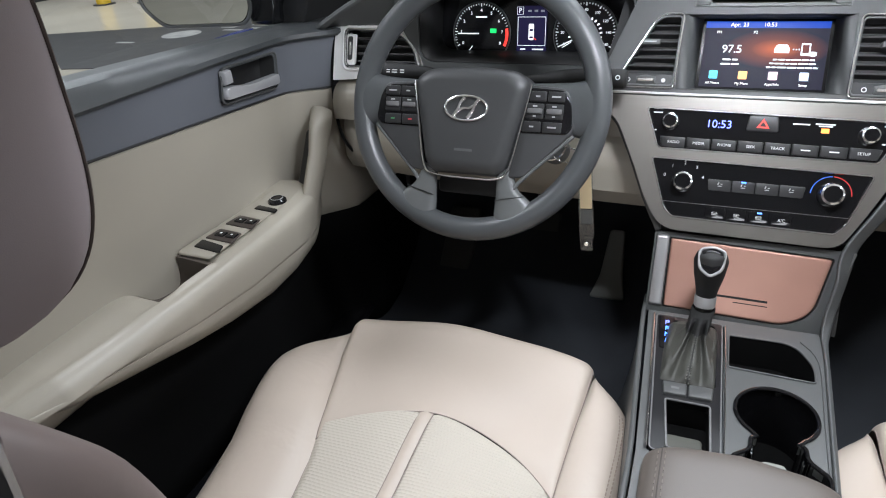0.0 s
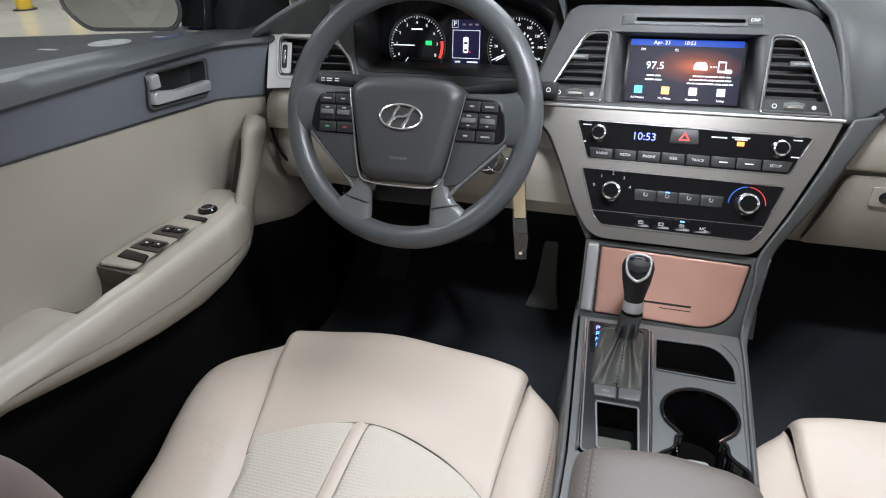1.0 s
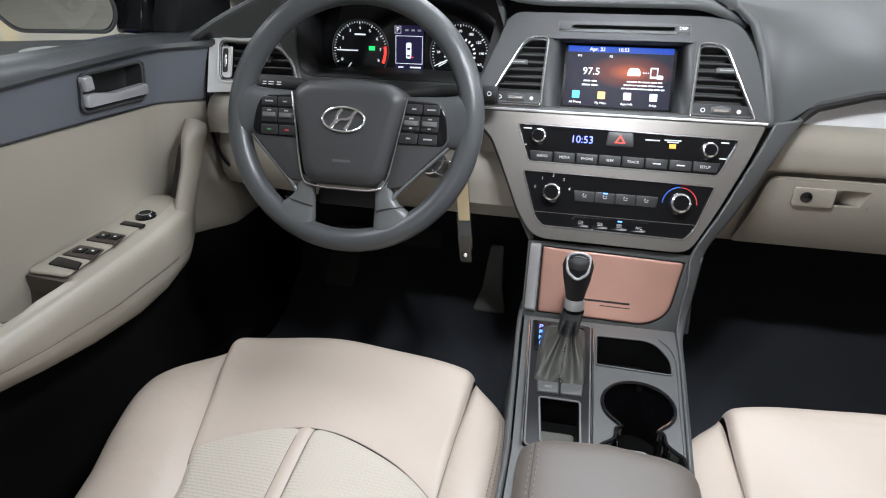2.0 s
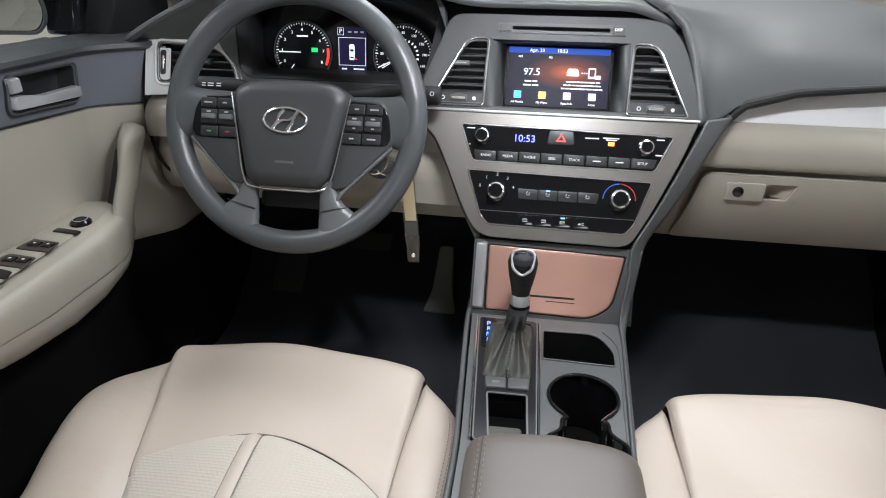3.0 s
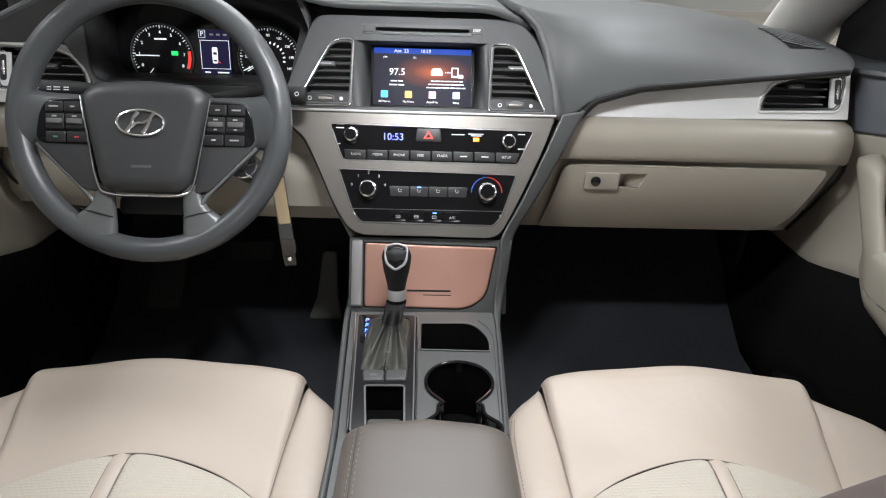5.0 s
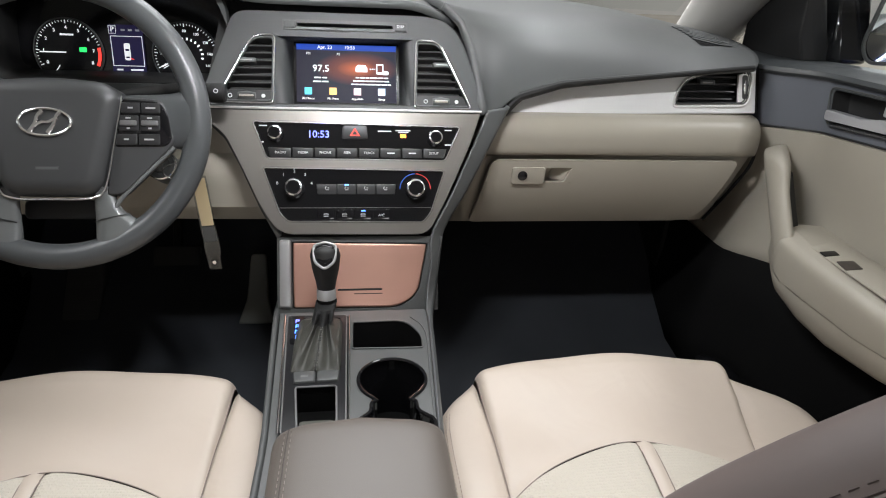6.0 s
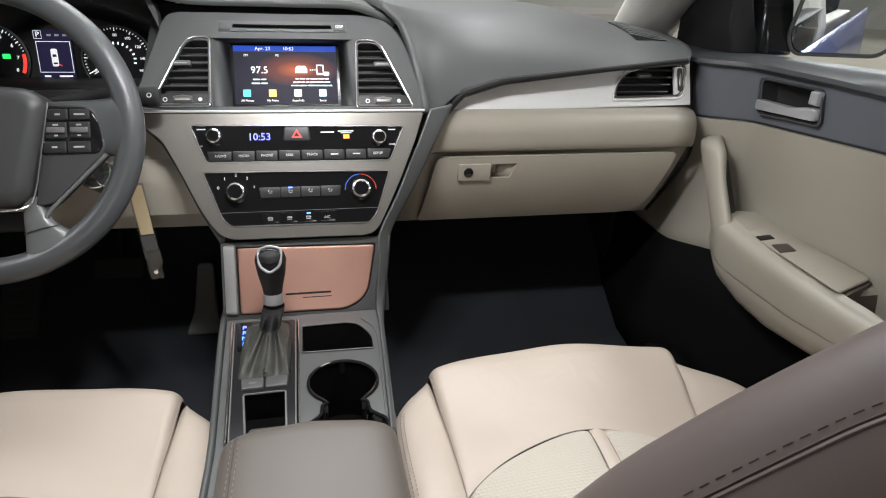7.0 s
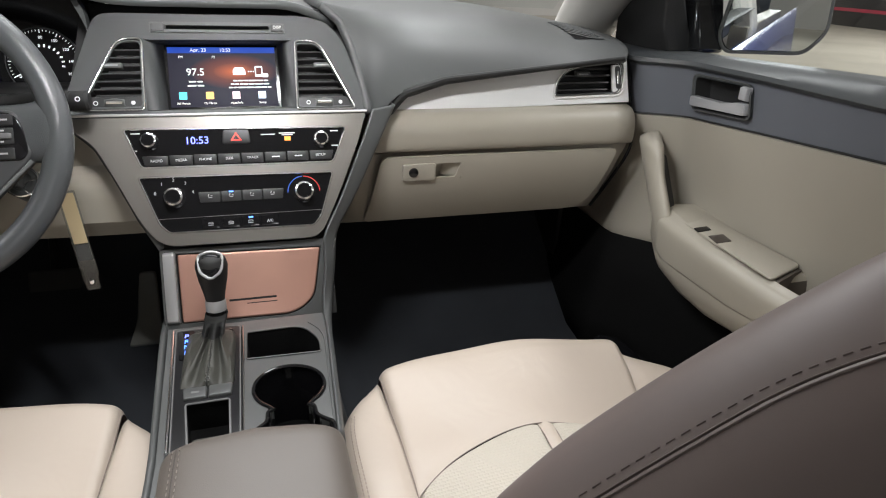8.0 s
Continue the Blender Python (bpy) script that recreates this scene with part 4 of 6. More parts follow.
def build_console():
    c = thing("centre_console", (0, 0.6, 0.1), "dark grey centre console with cup holder and tray", "console")
    outer = [(-0.112, 0.868), (-0.096, 0.60), (-0.094, 0.26), (0.092, 0.26), (0.094, 0.60), (0.104, 0.78), (0.107, 0.845), (0.10, 0.872)]
    tray = rounded([(-0.007, 0.771), (0.089, 0.769), (0.090, 0.80), (0.070, 0.840), (-0.007, 0.837)], [0.004, 0.004, 0.02, 0.02, 0.004], 6)
    ring = [(0.044 + 0.0425 * math.cos(a), 0.7015 + 0.0425 * math.sin(a)) for a in (math.radians(-51.4 + 282.8 * k / 40) for k in range(41))]
    well = ring + rounded([(0.0172, 0.660), (0.0165, 0.640), (-0.002, 0.624), (-0.002, 0.595), (0.090, 0.595), (0.090, 0.624), (0.0715, 0.640), (0.0708, 0.660)], 0.007)
    slot = rounded([(-0.103, 0.860), (-0.086, 0.605), (-0.010, 0.605), (-0.013, 0.858)], 0.006)
    part("top_plate", plate(outer, 0.012, TOP, [tray, well, slot]), HARD, c, "dark grey top plate", bevel=0.002)
    for n, hole, deep in (("tray", tray, 0.045), ("cup_well", well, 0.085)):
        bot = np.mean(np.array(hole), axis=0)
        rings = [[TOP @ Vector((p[0], p[1], 0.0005)) for p in hole], [TOP @ Vector((p[0] * 0.97 + bot[0] * 0.03, p[1] * 0.97 + bot[1] * 0.03, -deep)) for p in hole]]
        bm = loft(rings, cap=False)
        w = part(n, bm, GLOSS if n == "cup_well" else VOID_BLACK, c, "gloss black wall" if n == "cup_well" else "")
        part(n + "_floor", plate(hole, 0.003, TOP, z=-deep), VOID_BLACK, w)
        part(n + "_rim", tube([TOP @ Vector((p[0], p[1], 0.001)) for p in hole], 0.0024 if n == "cup_well" else 0.0012, 8, closed=True), GLOSS if n == "cup_well" else HARD, w)
    part("divider", domed(rounded(rect(0.031, 0.604, 0.056, 0.652), 0.006), 0.004, TOP, z=-0.026, inset=0.005, depth=0.05), PALE, c, "pale grey divider in the cup holder")
    for x in (0.0185, 0.0695):
        for k in range(3):
            part("wall_rib", tube([TOP @ Vector((x, 0.640 + 0.005 * k, -0.004)), TOP @ Vector((x, 0.640 + 0.005 * k, -0.08))], 0.0016, 6, up=(0, 1, 0)), GLOSS, c)
    part("edge_line", tube([TOP @ Vector((x, y, 0.0006)) for x, y in smooth_path([(0.078, 0.848), (0.092, 0.825), (0.0965, 0.79), (0.0925, 0.70), (0.089, 0.60)], 5)], 0.0010, 6), HARD, c)
    for s, x0, x1 in ((-1, -0.112, -0.094), (1, 0.107, 0.092)):
        def side(u, v, s=s, x0=x0, x1=x1):
            y = 0.25 + 0.66 * u
            x = float(np.interp(y, [0.6, 0.86], [x1, x0]))
            return (x + s * (0.004 + 0.05 * v * v), y, 0.409 - 0.32 * v)
        part("side_panel", sheet(side, 16, 10), HARD, c, "dark grey side", thick=0.006 * s)
    part("body_block", box(-0.085, 0.26, 0.1, 0.085, 0.86, 0.31), MATTE, c)
    # storage lid below the climate panel, its red reflection put into the colour
    lid = rounded([(-0.096, -0.168), (-0.095, -0.266), (0.062, -0.268), (0.092, -0.248), (0.107, -0.172)], [0.003, 0.004, 0.03, 0.03, 0.004], 6)
    lidp = part("storage_lid", domed(lid, 0.003, STACK, z=-0.012, inset=0.004, depth=0.01), LID_ROSE, c, "satin storage lid, tinted rose for a red reflection")
    hole = [(0.005 + (p[0] - 0.005) * 1.015, -0.217 + (p[1] + 0.217) * 1.03) for p in lid]
    part("lid_frame", plate(rounded([(-0.1185, -0.276), (0.108, -0.276), (0.112, -0.24), (0.132, -0.160), (-0.1185, -0.160)], 0.003), 0.012, STACK, [hole], z=-0.007), HARD, c, bevel=0.0015)
    part("lid_slot", box(-0.03, -0.2425, -0.0105, 0.038, -0.2385, -0.0085, STACK, 0.001, 1), MATTE, lidp)
    part("lid_slot_edge", box(-0.03, -0.2385, -0.0105, 0.038, -0.2372, -0.0083, STACK), LID_ROSE, lidp)
    part("lid_slot", box(-0.005, -0.2475, -0.0105, 0.038, -0.2462, -0.0085, STACK), MATTE, lidp)
    part("silver_post", domed(rounded([(-0.1145, -0.164), (-0.1145, -0.266), (-0.098, -0.267), (-0.0985, -0.164)], 0.003), 0.006, STACK, z=-0.0065, inset=0.005, depth=0.02), SATIN, c, "satin grey post")
    part("lid_back", plate(rect(-0.118, -0.275, 0.125, -0.150), 0.01, STACK, z=-0.023), MATTE, c)
    # gloss insert with the bin
    ins = rounded([(-0.100, 0.857), (-0.083, 0.606), (-0.012, 0.606), (-0.0155, 0.855)], 0.006)
    gate = rounded([(-0.088, 0.848), (-0.080, 0.722), (-0.020, 0.722), (-0.024, 0.848)], 0.006)
    binh = rounded([(-0.074, 0.687), (-0.066, 0.612), (-0.022, 0.612), (-0.025, 0.688)], 0.004)
    part("gloss_insert", plate(ins, 0.01, TOP, [binh, gate], z=0.003), INSERT, c, "black shift surround", bevel=0.001)
    part("insert_edge", tube([TOP @ Vector((p[0], p[1], 0.003)) for p in ins], 0.0010, 6, closed=True), RIM_GREY, c)
    part("insert_chrome", tube([TOP @ Vector(p) for p in smooth_path([(-0.1035, 0.856, 0.0038), (-0.0955, 0.74, 0.0038), (-0.0868, 0.608, 0.0038)], 6)], 0.0016, 8), CHROME, c, "bright chrome line")
    part("insert_chrome", tube([TOP @ Vector(p) for p in smooth_path([(-0.0118, 0.852, 0.0038), (-0.0095, 0.73, 0.0038), (-0.0085, 0.608, 0.0038)], 6)], 0.0009, 8), CHROME, c)
    part("gate_floor", plate(gate, 0.004, TOP, z=-0.004), GLOSS, c)
    part("bin_wall", loft([[TOP @ Vector((p[0], p[1], 0.003)) for p in binh], [TOP @ Vector((p[0], p[1], -0.034)) for p in binh]], cap=False), VOID_BLACK, c)
    part("bin_floor", plate(binh, 0.003, TOP, z=-0.034), VOID_BLACK, c)
    part("bin_mat", domed(rounded([(-0.0705, 0.668), (-0.064, 0.616), (-0.026, 0.616), (-0.028, 0.669)], 0.006), 0.002, TOP, z=-0.033, inset=0.003), PAD, c, "grey rubber mat in the small bin")
    part("bin_rim", tube([TOP @ Vector((p[0], p[1], 0.0045)) for p in binh], 0.0013, 6, closed=True), RIM_GREY, c, "grey rim of the small bin")
    b = part("park_button", domed(rounded([(-0.0795, 0.716), (-0.077, 0.695), (-0.051, 0.696), (-0.0515, 0.717)], 0.002), 0.004, TOP, z=0.003, inset=0.002), HARD, c)
    part("button_print", plate(rect(-0.069, 0.704, -0.060, 0.708), 0.0003, TOP, z=0.0072), RIM_GREY, b)
    part("mode_button", domed(rounded([(-0.050, 0.717), (-0.0495, 0.696), (-0.023, 0.697), (-0.022, 0.718)], 0.002), 0.004, TOP, z=0.003, inset=0.002), HARD, c)
    p = part("gear_display", plate(rounded([(-0.098, 0.852), (-0.090, 0.782), (-0.072, 0.782), (-0.076, 0.852)], 0.004), 0.003, TOP, z=0.0042), GLOSS, c, "black gear display with blue letters")
    for k, ch in enumerate("PRND"):
        part("gear_letter", lettering(ch, 0.012, TOP @ Matrix.Translation((-0.085 + 0.0015 * k, 0.838 - 0.0135 * k, 0.0046))), ICE_LIT if k else BLUE_LIT, p)


def build_gear_lever():
    g = thing("gear_lever", (-0.05, 0.79, 0.412), "automatic gear lever with black knob and leather boot", "gear lever")

    def boot(u, v):
        a = 2 * math.pi * u
        w = 1.06 / (1 + math.exp((v - 0.26) / 0.095))
        hw, hd = 0.019 * w + 0.0135, 0.045 * w + 0.0135
        cs, sn = math.cos(a), math.sin(a)
        k = 1 / max(abs(cs), abs(sn)) ** (0.9 * (1 - v) ** 1.5)
        x, y, z = hw * cs * k, hd * sn * k, 0.036 * v ** 0.72
        deep = math.sin(math.pi * min(1, v * 1.15) ** 0.8)
        rel = x / hw
        front = max(0.0, -sn) ** 0.5
        # two slanting valleys beside the seam, a lip over the frame and slack creases on the flanks
        gully = math.exp(-((abs(rel) - 0.50 + 0.12 * v) / 0.17) ** 2) * front * deep
        y += 0.017 * gully
        z -= 0.006 * gully
        flank = abs(cs) ** 3
        x *= 1 - 0.22 * deep * flank * (0.7 + 0.3 * math.cos(5 * a + (7 if cs > 0 else 2) * v))
        z += 0.004 * math.sin(math.pi * min(1, v * 5)) * (0.6 + 0.4 * math.sin(7 * a))
        return (-0.0525 + 0.010 * v + x, 0.776 + 0.064 * v + y, 0.4125 + z)
    part("boot", sheet(lambda u, v: boot(u, v * 0.52), 220, 40, close_u=True), BOOT, g, "grey-green leather boot with stitched seam", smooth=80)
    part("sleeve", sheet(lambda u, v: tuple(Vector(boot(u, 0.50 + 0.50 * v)) + Vector((math.cos(2 * math.pi * u), math.sin(2 * math.pi * u), 0)) * (0.0006 + 0.0007 * abs(math.sin(v * 15.7)))), 40, 24, close_u=True), SLEEVE, g, "ribbed black leather sleeve", smooth=80)
    for dx in (-0.0030, 0.0030):
        for k in range(16):
            q = Vector(boot(0.75 + dx * 3.2, 0.02 + 0.031 * k))
            part("stitch", box(-0.0005, -0.0011, -0.0011, 0.0005, 0.0011, 0.0011, Matrix.Translation(q + Vector((0, -0.0002, 0.0002)))), BOOT_THREAD, g)
    part("boot_seam", tube([Vector(boot(0.75, 0.5 * k / 20)) + Vector((0, -0.0001, 0.0001)) for k in range(21)], 0.0006, 5), SLEEVE, g)
    axis = Matrix.Translation((-0.0425, 0.840, 0.455)) @ Matrix.Rotation(radians(-9), 4, "X")
    part("stem", lathe([(0.0105, -0.02), (0.0105, 0.0)], 20, axis), SLEEVE, g)
    part("collar", lathe([(0.0115, -0.004), (0.0135, -0.003), (0.0135, 0.010), (0.0125, 0.012)], 28, axis), SATIN, g, "satin grey collar")

    def grip(u, v):
        a = 2 * math.pi * u
        w = float(np.interp(v, [0, 0.15, 0.45, 0.75, 0.9, 0.97, 1.0], [0.0125, 0.014, 0.0185, 0.021, 0.018, 0.011, 0.0005]))
        d = float(np.interp(v, [0, 0.15, 0.45, 0.75, 0.9, 0.97, 1.0], [0.0125, 0.0145, 0.0185, 0.0215, 0.018, 0.010, 0.0005]))
        return tuple(axis @ Vector((w * math.cos(a), d * math.sin(a) - 0.004 * v, 0.012 + 0.066 * v)))
    gr = part("grip", sheet(grip, 32, 26, close_u=True), MATTE, g, "matte black grip")
    cap = axis @ Matrix.Translation((0, -0.0165, 0.0655)) @ Matrix.Rotation(radians(54), 4, "X")
    sh = rounded([(-0.0155, 0.014), (-0.0135, -0.010), (0, -0.0205), (0.0135, -0.010), (0.0155, 0.014), (0, 0.019)], 0.006)
    part("cap", domed([(x * 0.86, y * 0.86) for x, y in sh], 0.0045, cap, z=-0.001, inset=0.006, depth=0.003), GLOSS, gr, "gloss black cap")
    part("cap_ring", tube([cap @ Vector((x, y, -0.0005)) for x, y in sh], 0.0019, 8, closed=True, up=tuple(cap.to_3x3() @ Vector((0, 0, 1)))), SATIN, gr)


BOOT_THREAD = material("boot_thread", (0.10, 0.098, 0.085), 0.8, bump=0)


TAUPE_THREAD = material("taupe_thread", (0.20, 0.17, 0.15), 0.8, bump=0)
SEAM_DARK = material("dark_taupe_thread", (0.06, 0.05, 0.045), 0.8, bump=0)


def build_armrest():
    a = thing("armrest", (0, 0.45, 0.31), "taupe leather armrest lid with twin stitching on the console", "armrest")

    def lid(u, v):
        ang = 2 * math.pi * u
        cs, sn = math.cos(ang), math.sin(ang)
        sx = math.copysign(abs(cs) ** 0.22, cs)
        sz = math.copysign(abs(sn) ** 0.42, sn)
        y = 0.24 + 0.362 * v
        e = min(1.0, max(0.0, (1 - v) / 0.10))
        f = math.sqrt(max(0.0, 1 - (1 - e) ** 2))
        x = 0.004 + 0.093 * sx * (0.90 + 0.10 * f) + 0.006 * (1 - v)
        bow = 0.012 * (1 - sx * sx) * 0.5
        return (x, y + 0.012 * (1 - (sx) ** 2) * v, 0.392 + (0.048 * f + 0.004) * max(sz, -0.6) + bow * max(sz, 0))
    part("lid", sheet(lid, 64, 36, close_u=True), TAUPE, a, "padded taupe lid")
    def on_lid(x, v):
        return min((Vector(lid(0.25 + 0.25 * k / 300, v)) for k in range(301)), key=lambda p: abs(p.x - x))
    for x in (-0.073, -0.066):
        for k in range(34):
            v = 0.925 - 0.0215 * k
            p, q = on_lid(x, v), on_lid(x, v - 0.012)
            part("stitch", tube([p + Vector((0, 0, 0.0003)), q + Vector((0, 0, 0.0003))], 0.0006, 5), TAUPE_THREAD, a)
    part("lid_seam", tube([on_lid(-0.0695, 0.97 - 0.03 * k) + Vector((0, 0, 0.0001)) for k in range(26)], 0.0007, 5), SEAM_DARK, a)
    part("base", box(-0.088, 0.24, 0.30, 0.092, 0.585, 0.392, bevel=0.006), HARD, a)


build_console()
build_gear_lever()
build_armrest()


# ---------------------------------------------------------------- steering wheel, dials, stalks, key
def build_wheel():
    w = thing("steering_wheel", WHEEL_AT @ Vector((0, 0, -0.08)), "grey leather three-spoke steering wheel with silver trim", "steering wheel")
    up = tuple(WHEEL_AT.to_3x3() @ Vector((0, 0, 1)))
    ring = [WHEEL_AT @ Vector((0.1735 * math.cos(a), 0.1735 * math.sin(a), 0)) for a in (2 * math.pi * k / 96 for k in range(96))]
    part("rim", tube(ring, 0.0165, 24, closed=True, up=up), WHEEL, w, "grey leather rim")
    hub = rounded([(-0.085, 0.032), (-0.060, -0.084), (-0.046, -0.096), (0.046, -0.096), (0.060, -0.084), (0.085, 0.032), (0.066, 0.047), (0, 0.053), (-0.066, 0.047)], [0.01, 0.012, 0.012, 0.012, 0.012, 0.01, 0.02, 0.03, 0.02], 5)
    part("airbag_cover", domed(hub, 0.018, WHEEL_AT, z=0.010, inset=0.022, rows=6, depth=0.03), HUB, w, "dark grey airbag cover")
    u = [(-0.0832, 0.030), (-0.0745, -0.02), (-0.062, -0.083), (-0.046, -0.0985), (0, -0.1005), (0.046, -0.0985), (0.062, -0.083), (0.0745, -0.02), (0.0832, 0.030)]
    part("silver_trim", tube([WHEEL_AT @ Vector((p[0] * 1.02, p[1], 0.0150)) for p in smooth_path(u, 5)], 0.0017, 8, up=up), CHROME, w, "thin silver trim line")
    def limb(rows, along):
        """Rounded limb through rows (place along, centre across, half width, half thickness, height); along is the axis it runs on."""
        rings = []
        for a, c, hw, ht, z in (smooth_path(rows, 4)):
            ring = []
            for k in range(24):
                q = 2 * math.pi * k / 24
                o = c + hw * math.copysign(abs(math.cos(q)) ** 0.75, math.cos(q))
                ring.append(WHEEL_AT @ Vector((a, o, z + ht * math.sin(q)) if along == "x" else (o, a, z + ht * math.sin(q))))
            rings.append(ring)
        return loft(rings)
    for s in (-1, 1):
        part("side_spoke", limb([(s * x, c, hw, ht, z) for x, c, hw, ht, z in ((0.070, 0.002, 0.030, 0.008, 0.002), (0.100, 0.001, 0.033, 0.0095, 0.002), (0.130, 0.001, 0.0345, 0.0115, 0.001), (0.150, 0.002, 0.037, 0.0135, 0.0), (0.163, 0.003, 0.043, 0.0152, 0.0), (0.173, 0.004, 0.054, 0.0160, 0.0))], "x"), WHEEL, w, "grey leather side spoke", smooth=70)
        inner = rounded([(s * 0.0845, 0.030), (s * 0.132, 0.027), (s * 0.143, 0.010), (s * 0.147, -0.026), (s * 0.141, -0.036), (s * 0.082, -0.094), (s * 0.062, -0.096)], [0.003, 0.012, 0.01, 0.006, 0.006, 0.006, 0.004])
        part("spoke_inlay", domed(inner, 0.004, WHEEL_AT, z=0.0085, inset=0.004, depth=0.02), HUB, w, "dark grey spoke inlay")
        edge_line = [(0.1455, -0.033), (0.138, -0.0405), (0.110, -0.068), (0.085, -0.093), (0.074, -0.106), (0.0695, -0.116)]
        part("arm_edge", tube([WHEEL_AT @ Vector((s * x, y, 0.0085)) for x, y in smooth_path(edge_line, 5)], 0.0030, 10, up=up), ARM, w, "satin grey edge of the arm", smooth=70)
        leg = limb([(y, s * c, hw, ht, z) for y, c, hw, ht, z in ((-0.084, 0.055, 0.0125, 0.008, 0.004), (-0.100, 0.0585, 0.0135, 0.009, 0.004), (-0.112, 0.0615, 0.0165, 0.0105, 0.003), (-0.1185, 0.0650, 0.0200, 0.0115, 0.002), (-0.128, 0.0715, 0.0265, 0.0130, 0.001), (-0.139, 0.0745, 0.0300, 0.0146, 0.0), (-0.149, 0.0715, 0.0270, 0.0150, 0.0), (-0.160, 0.0640, 0.0200, 0.0140, 0.0))], "y")
        part("lower_spoke", leg, ARM, w, "satin grey lower spoke", smooth=70)
        part("spoke_joint", tube([WHEEL_AT @ Vector((s * x, y, z)) for x, y, z in ((0.046, -0.129, 0.0095), (0.056, -0.126, 0.0143), (0.070, -0.1225, 0.0150), (0.082, -0.120, 0.0128), (0.089, -0.118, 0.008))], 0.0007, 6, up=up), MATTE, w)
        frame_o = rounded([(s * 0.085, 0.0265), (s * 0.130, 0.024), (s * 0.140, 0.008), (s * 0.144, -0.024), (s * 0.137, -0.033), (s * 0.075, -0.034)], [0.003, 0.012, 0.01, 0.006, 0.006, 0.003])
        sw = part("switch_panel", domed(frame_o, 0.0025, WHEEL_AT, z=0.0118, inset=0.002), GLOSS, w, "black switch panel")
        for j, (y0, y1) in enumerate(((0.0085, 0.022), (-0.014, 0.006), (-0.0315, -0.0175))):
            for k in range(2):
                xa = s * (0.0835 - 0.0035 * j + (0.0245 + 0.0015 * j) * k)
                xb = xa + s * (0.0230 + 0.0015 * j)
                lo, hi = min(xa, xb), max(xa, xb)
                bt = part("switch", domed(rounded(rect(lo, y0, hi, y1), 0.002), 0.0022, WHEEL_AT, z=0.0138, inset=0.0015), KEY, sw)
                if j == 1:
                    part("rocker", domed(rounded(rect(lo + 0.002, -0.0075, hi - 0.002, -0.0005), 0.002), 0.0035, WHEEL_AT, z=0.0153, inset=0.0015), SWITCH, bt)
                    part("switch_print", plate(rect((lo + hi) / 2 - 0.003, 0.0015, (lo + hi) / 2 + 0.003, 0.0035), 0.0002, WHEEL_AT, z=0.0165), WHITE_DIM, bt)
                    if s > 0:
                        part("switch_print", plate(rect((lo + hi) / 2 - 0.002, -0.0115, (lo + hi) / 2 + 0.002, -0.0095), 0.0002, WHEEL_AT, z=0.0165), WHITE_DIM, bt)
                else:
                    wide = 0.006 if (k == 1) == (s > 0 or j == 0) and (s > 0 or j == 0) else 0.003
                    ink = WHITE_DIM if not (s < 0 and j == 2) else (GREEN_DIM if k == 1 else RED_DIM)
                    part("switch_print", plate(rect((lo + hi) / 2 - wide, (y0 + y1) / 2 - 0.001, (lo + hi) / 2 + wide, (y0 + y1) / 2 + 0.001), 0.0002, WHEEL_AT, z=0.0162), ink, bt)
    # oval emblem: a ring with a slanted bar figure
    em = part("emblem", tube([WHEEL_AT @ Vector((0.0305 * math.cos(a), -0.006 + 0.0165 * math.sin(a), 0.0295)) for a in (2 * math.pi * k / 40 for k in range(40))], 0.0018, 8, closed=True, up=up), CHROME, w, "chrome oval emblem")
    for x0, x1 in ((-0.0175, -0.0045), (0.0045, 0.0175)):
        part("emblem_bar", tube([WHEEL_AT @ Vector(p) for p in smooth_path([(x0 - 0.002, -0.0195, 0.0295), (x0 + 0.0055, -0.0085, 0.0300), (x1 - 0.0045, 0.0005, 0.0300), (x1 + 0.002, 0.0080, 0.0295)], 4)], lambda k: 0.0019 + 0.0010 * abs(2 * k - 1), 8, up=up, flat=0.6), CHROME, em)
    part("emblem_cross", tube([WHEEL_AT @ Vector(p) for p in smooth_path([(-0.0145, -0.0115, 0.0298), (-0.004, -0.0062, 0.0302), (0.004, -0.0058, 0.0302), (0.0145, -0.0005, 0.0298)], 4)], lambda k: 0.0016 + 0.0008 * abs(2 * k - 1), 8, up=up, flat=0.6), CHROME, em)
    part("airbag_print", plate(rect(-0.013, -0.064, 0.013, -0.0605), 0.0003, WHEEL_AT, z=0.0284), DASH, w)
    part("column", lathe([(0.05, -0.015), (0.058, -0.05), (0.065, -0.16)], 28, WHEEL_AT), MATTE, w, "black column shroud")
    part("lower_bar", domed(rounded(rect(-0.05, -0.125, 0.05, -0.100), 0.008), 0.006, WHEEL_AT, z=-0.02, inset=0.006, depth=0.02), MATTE, w)


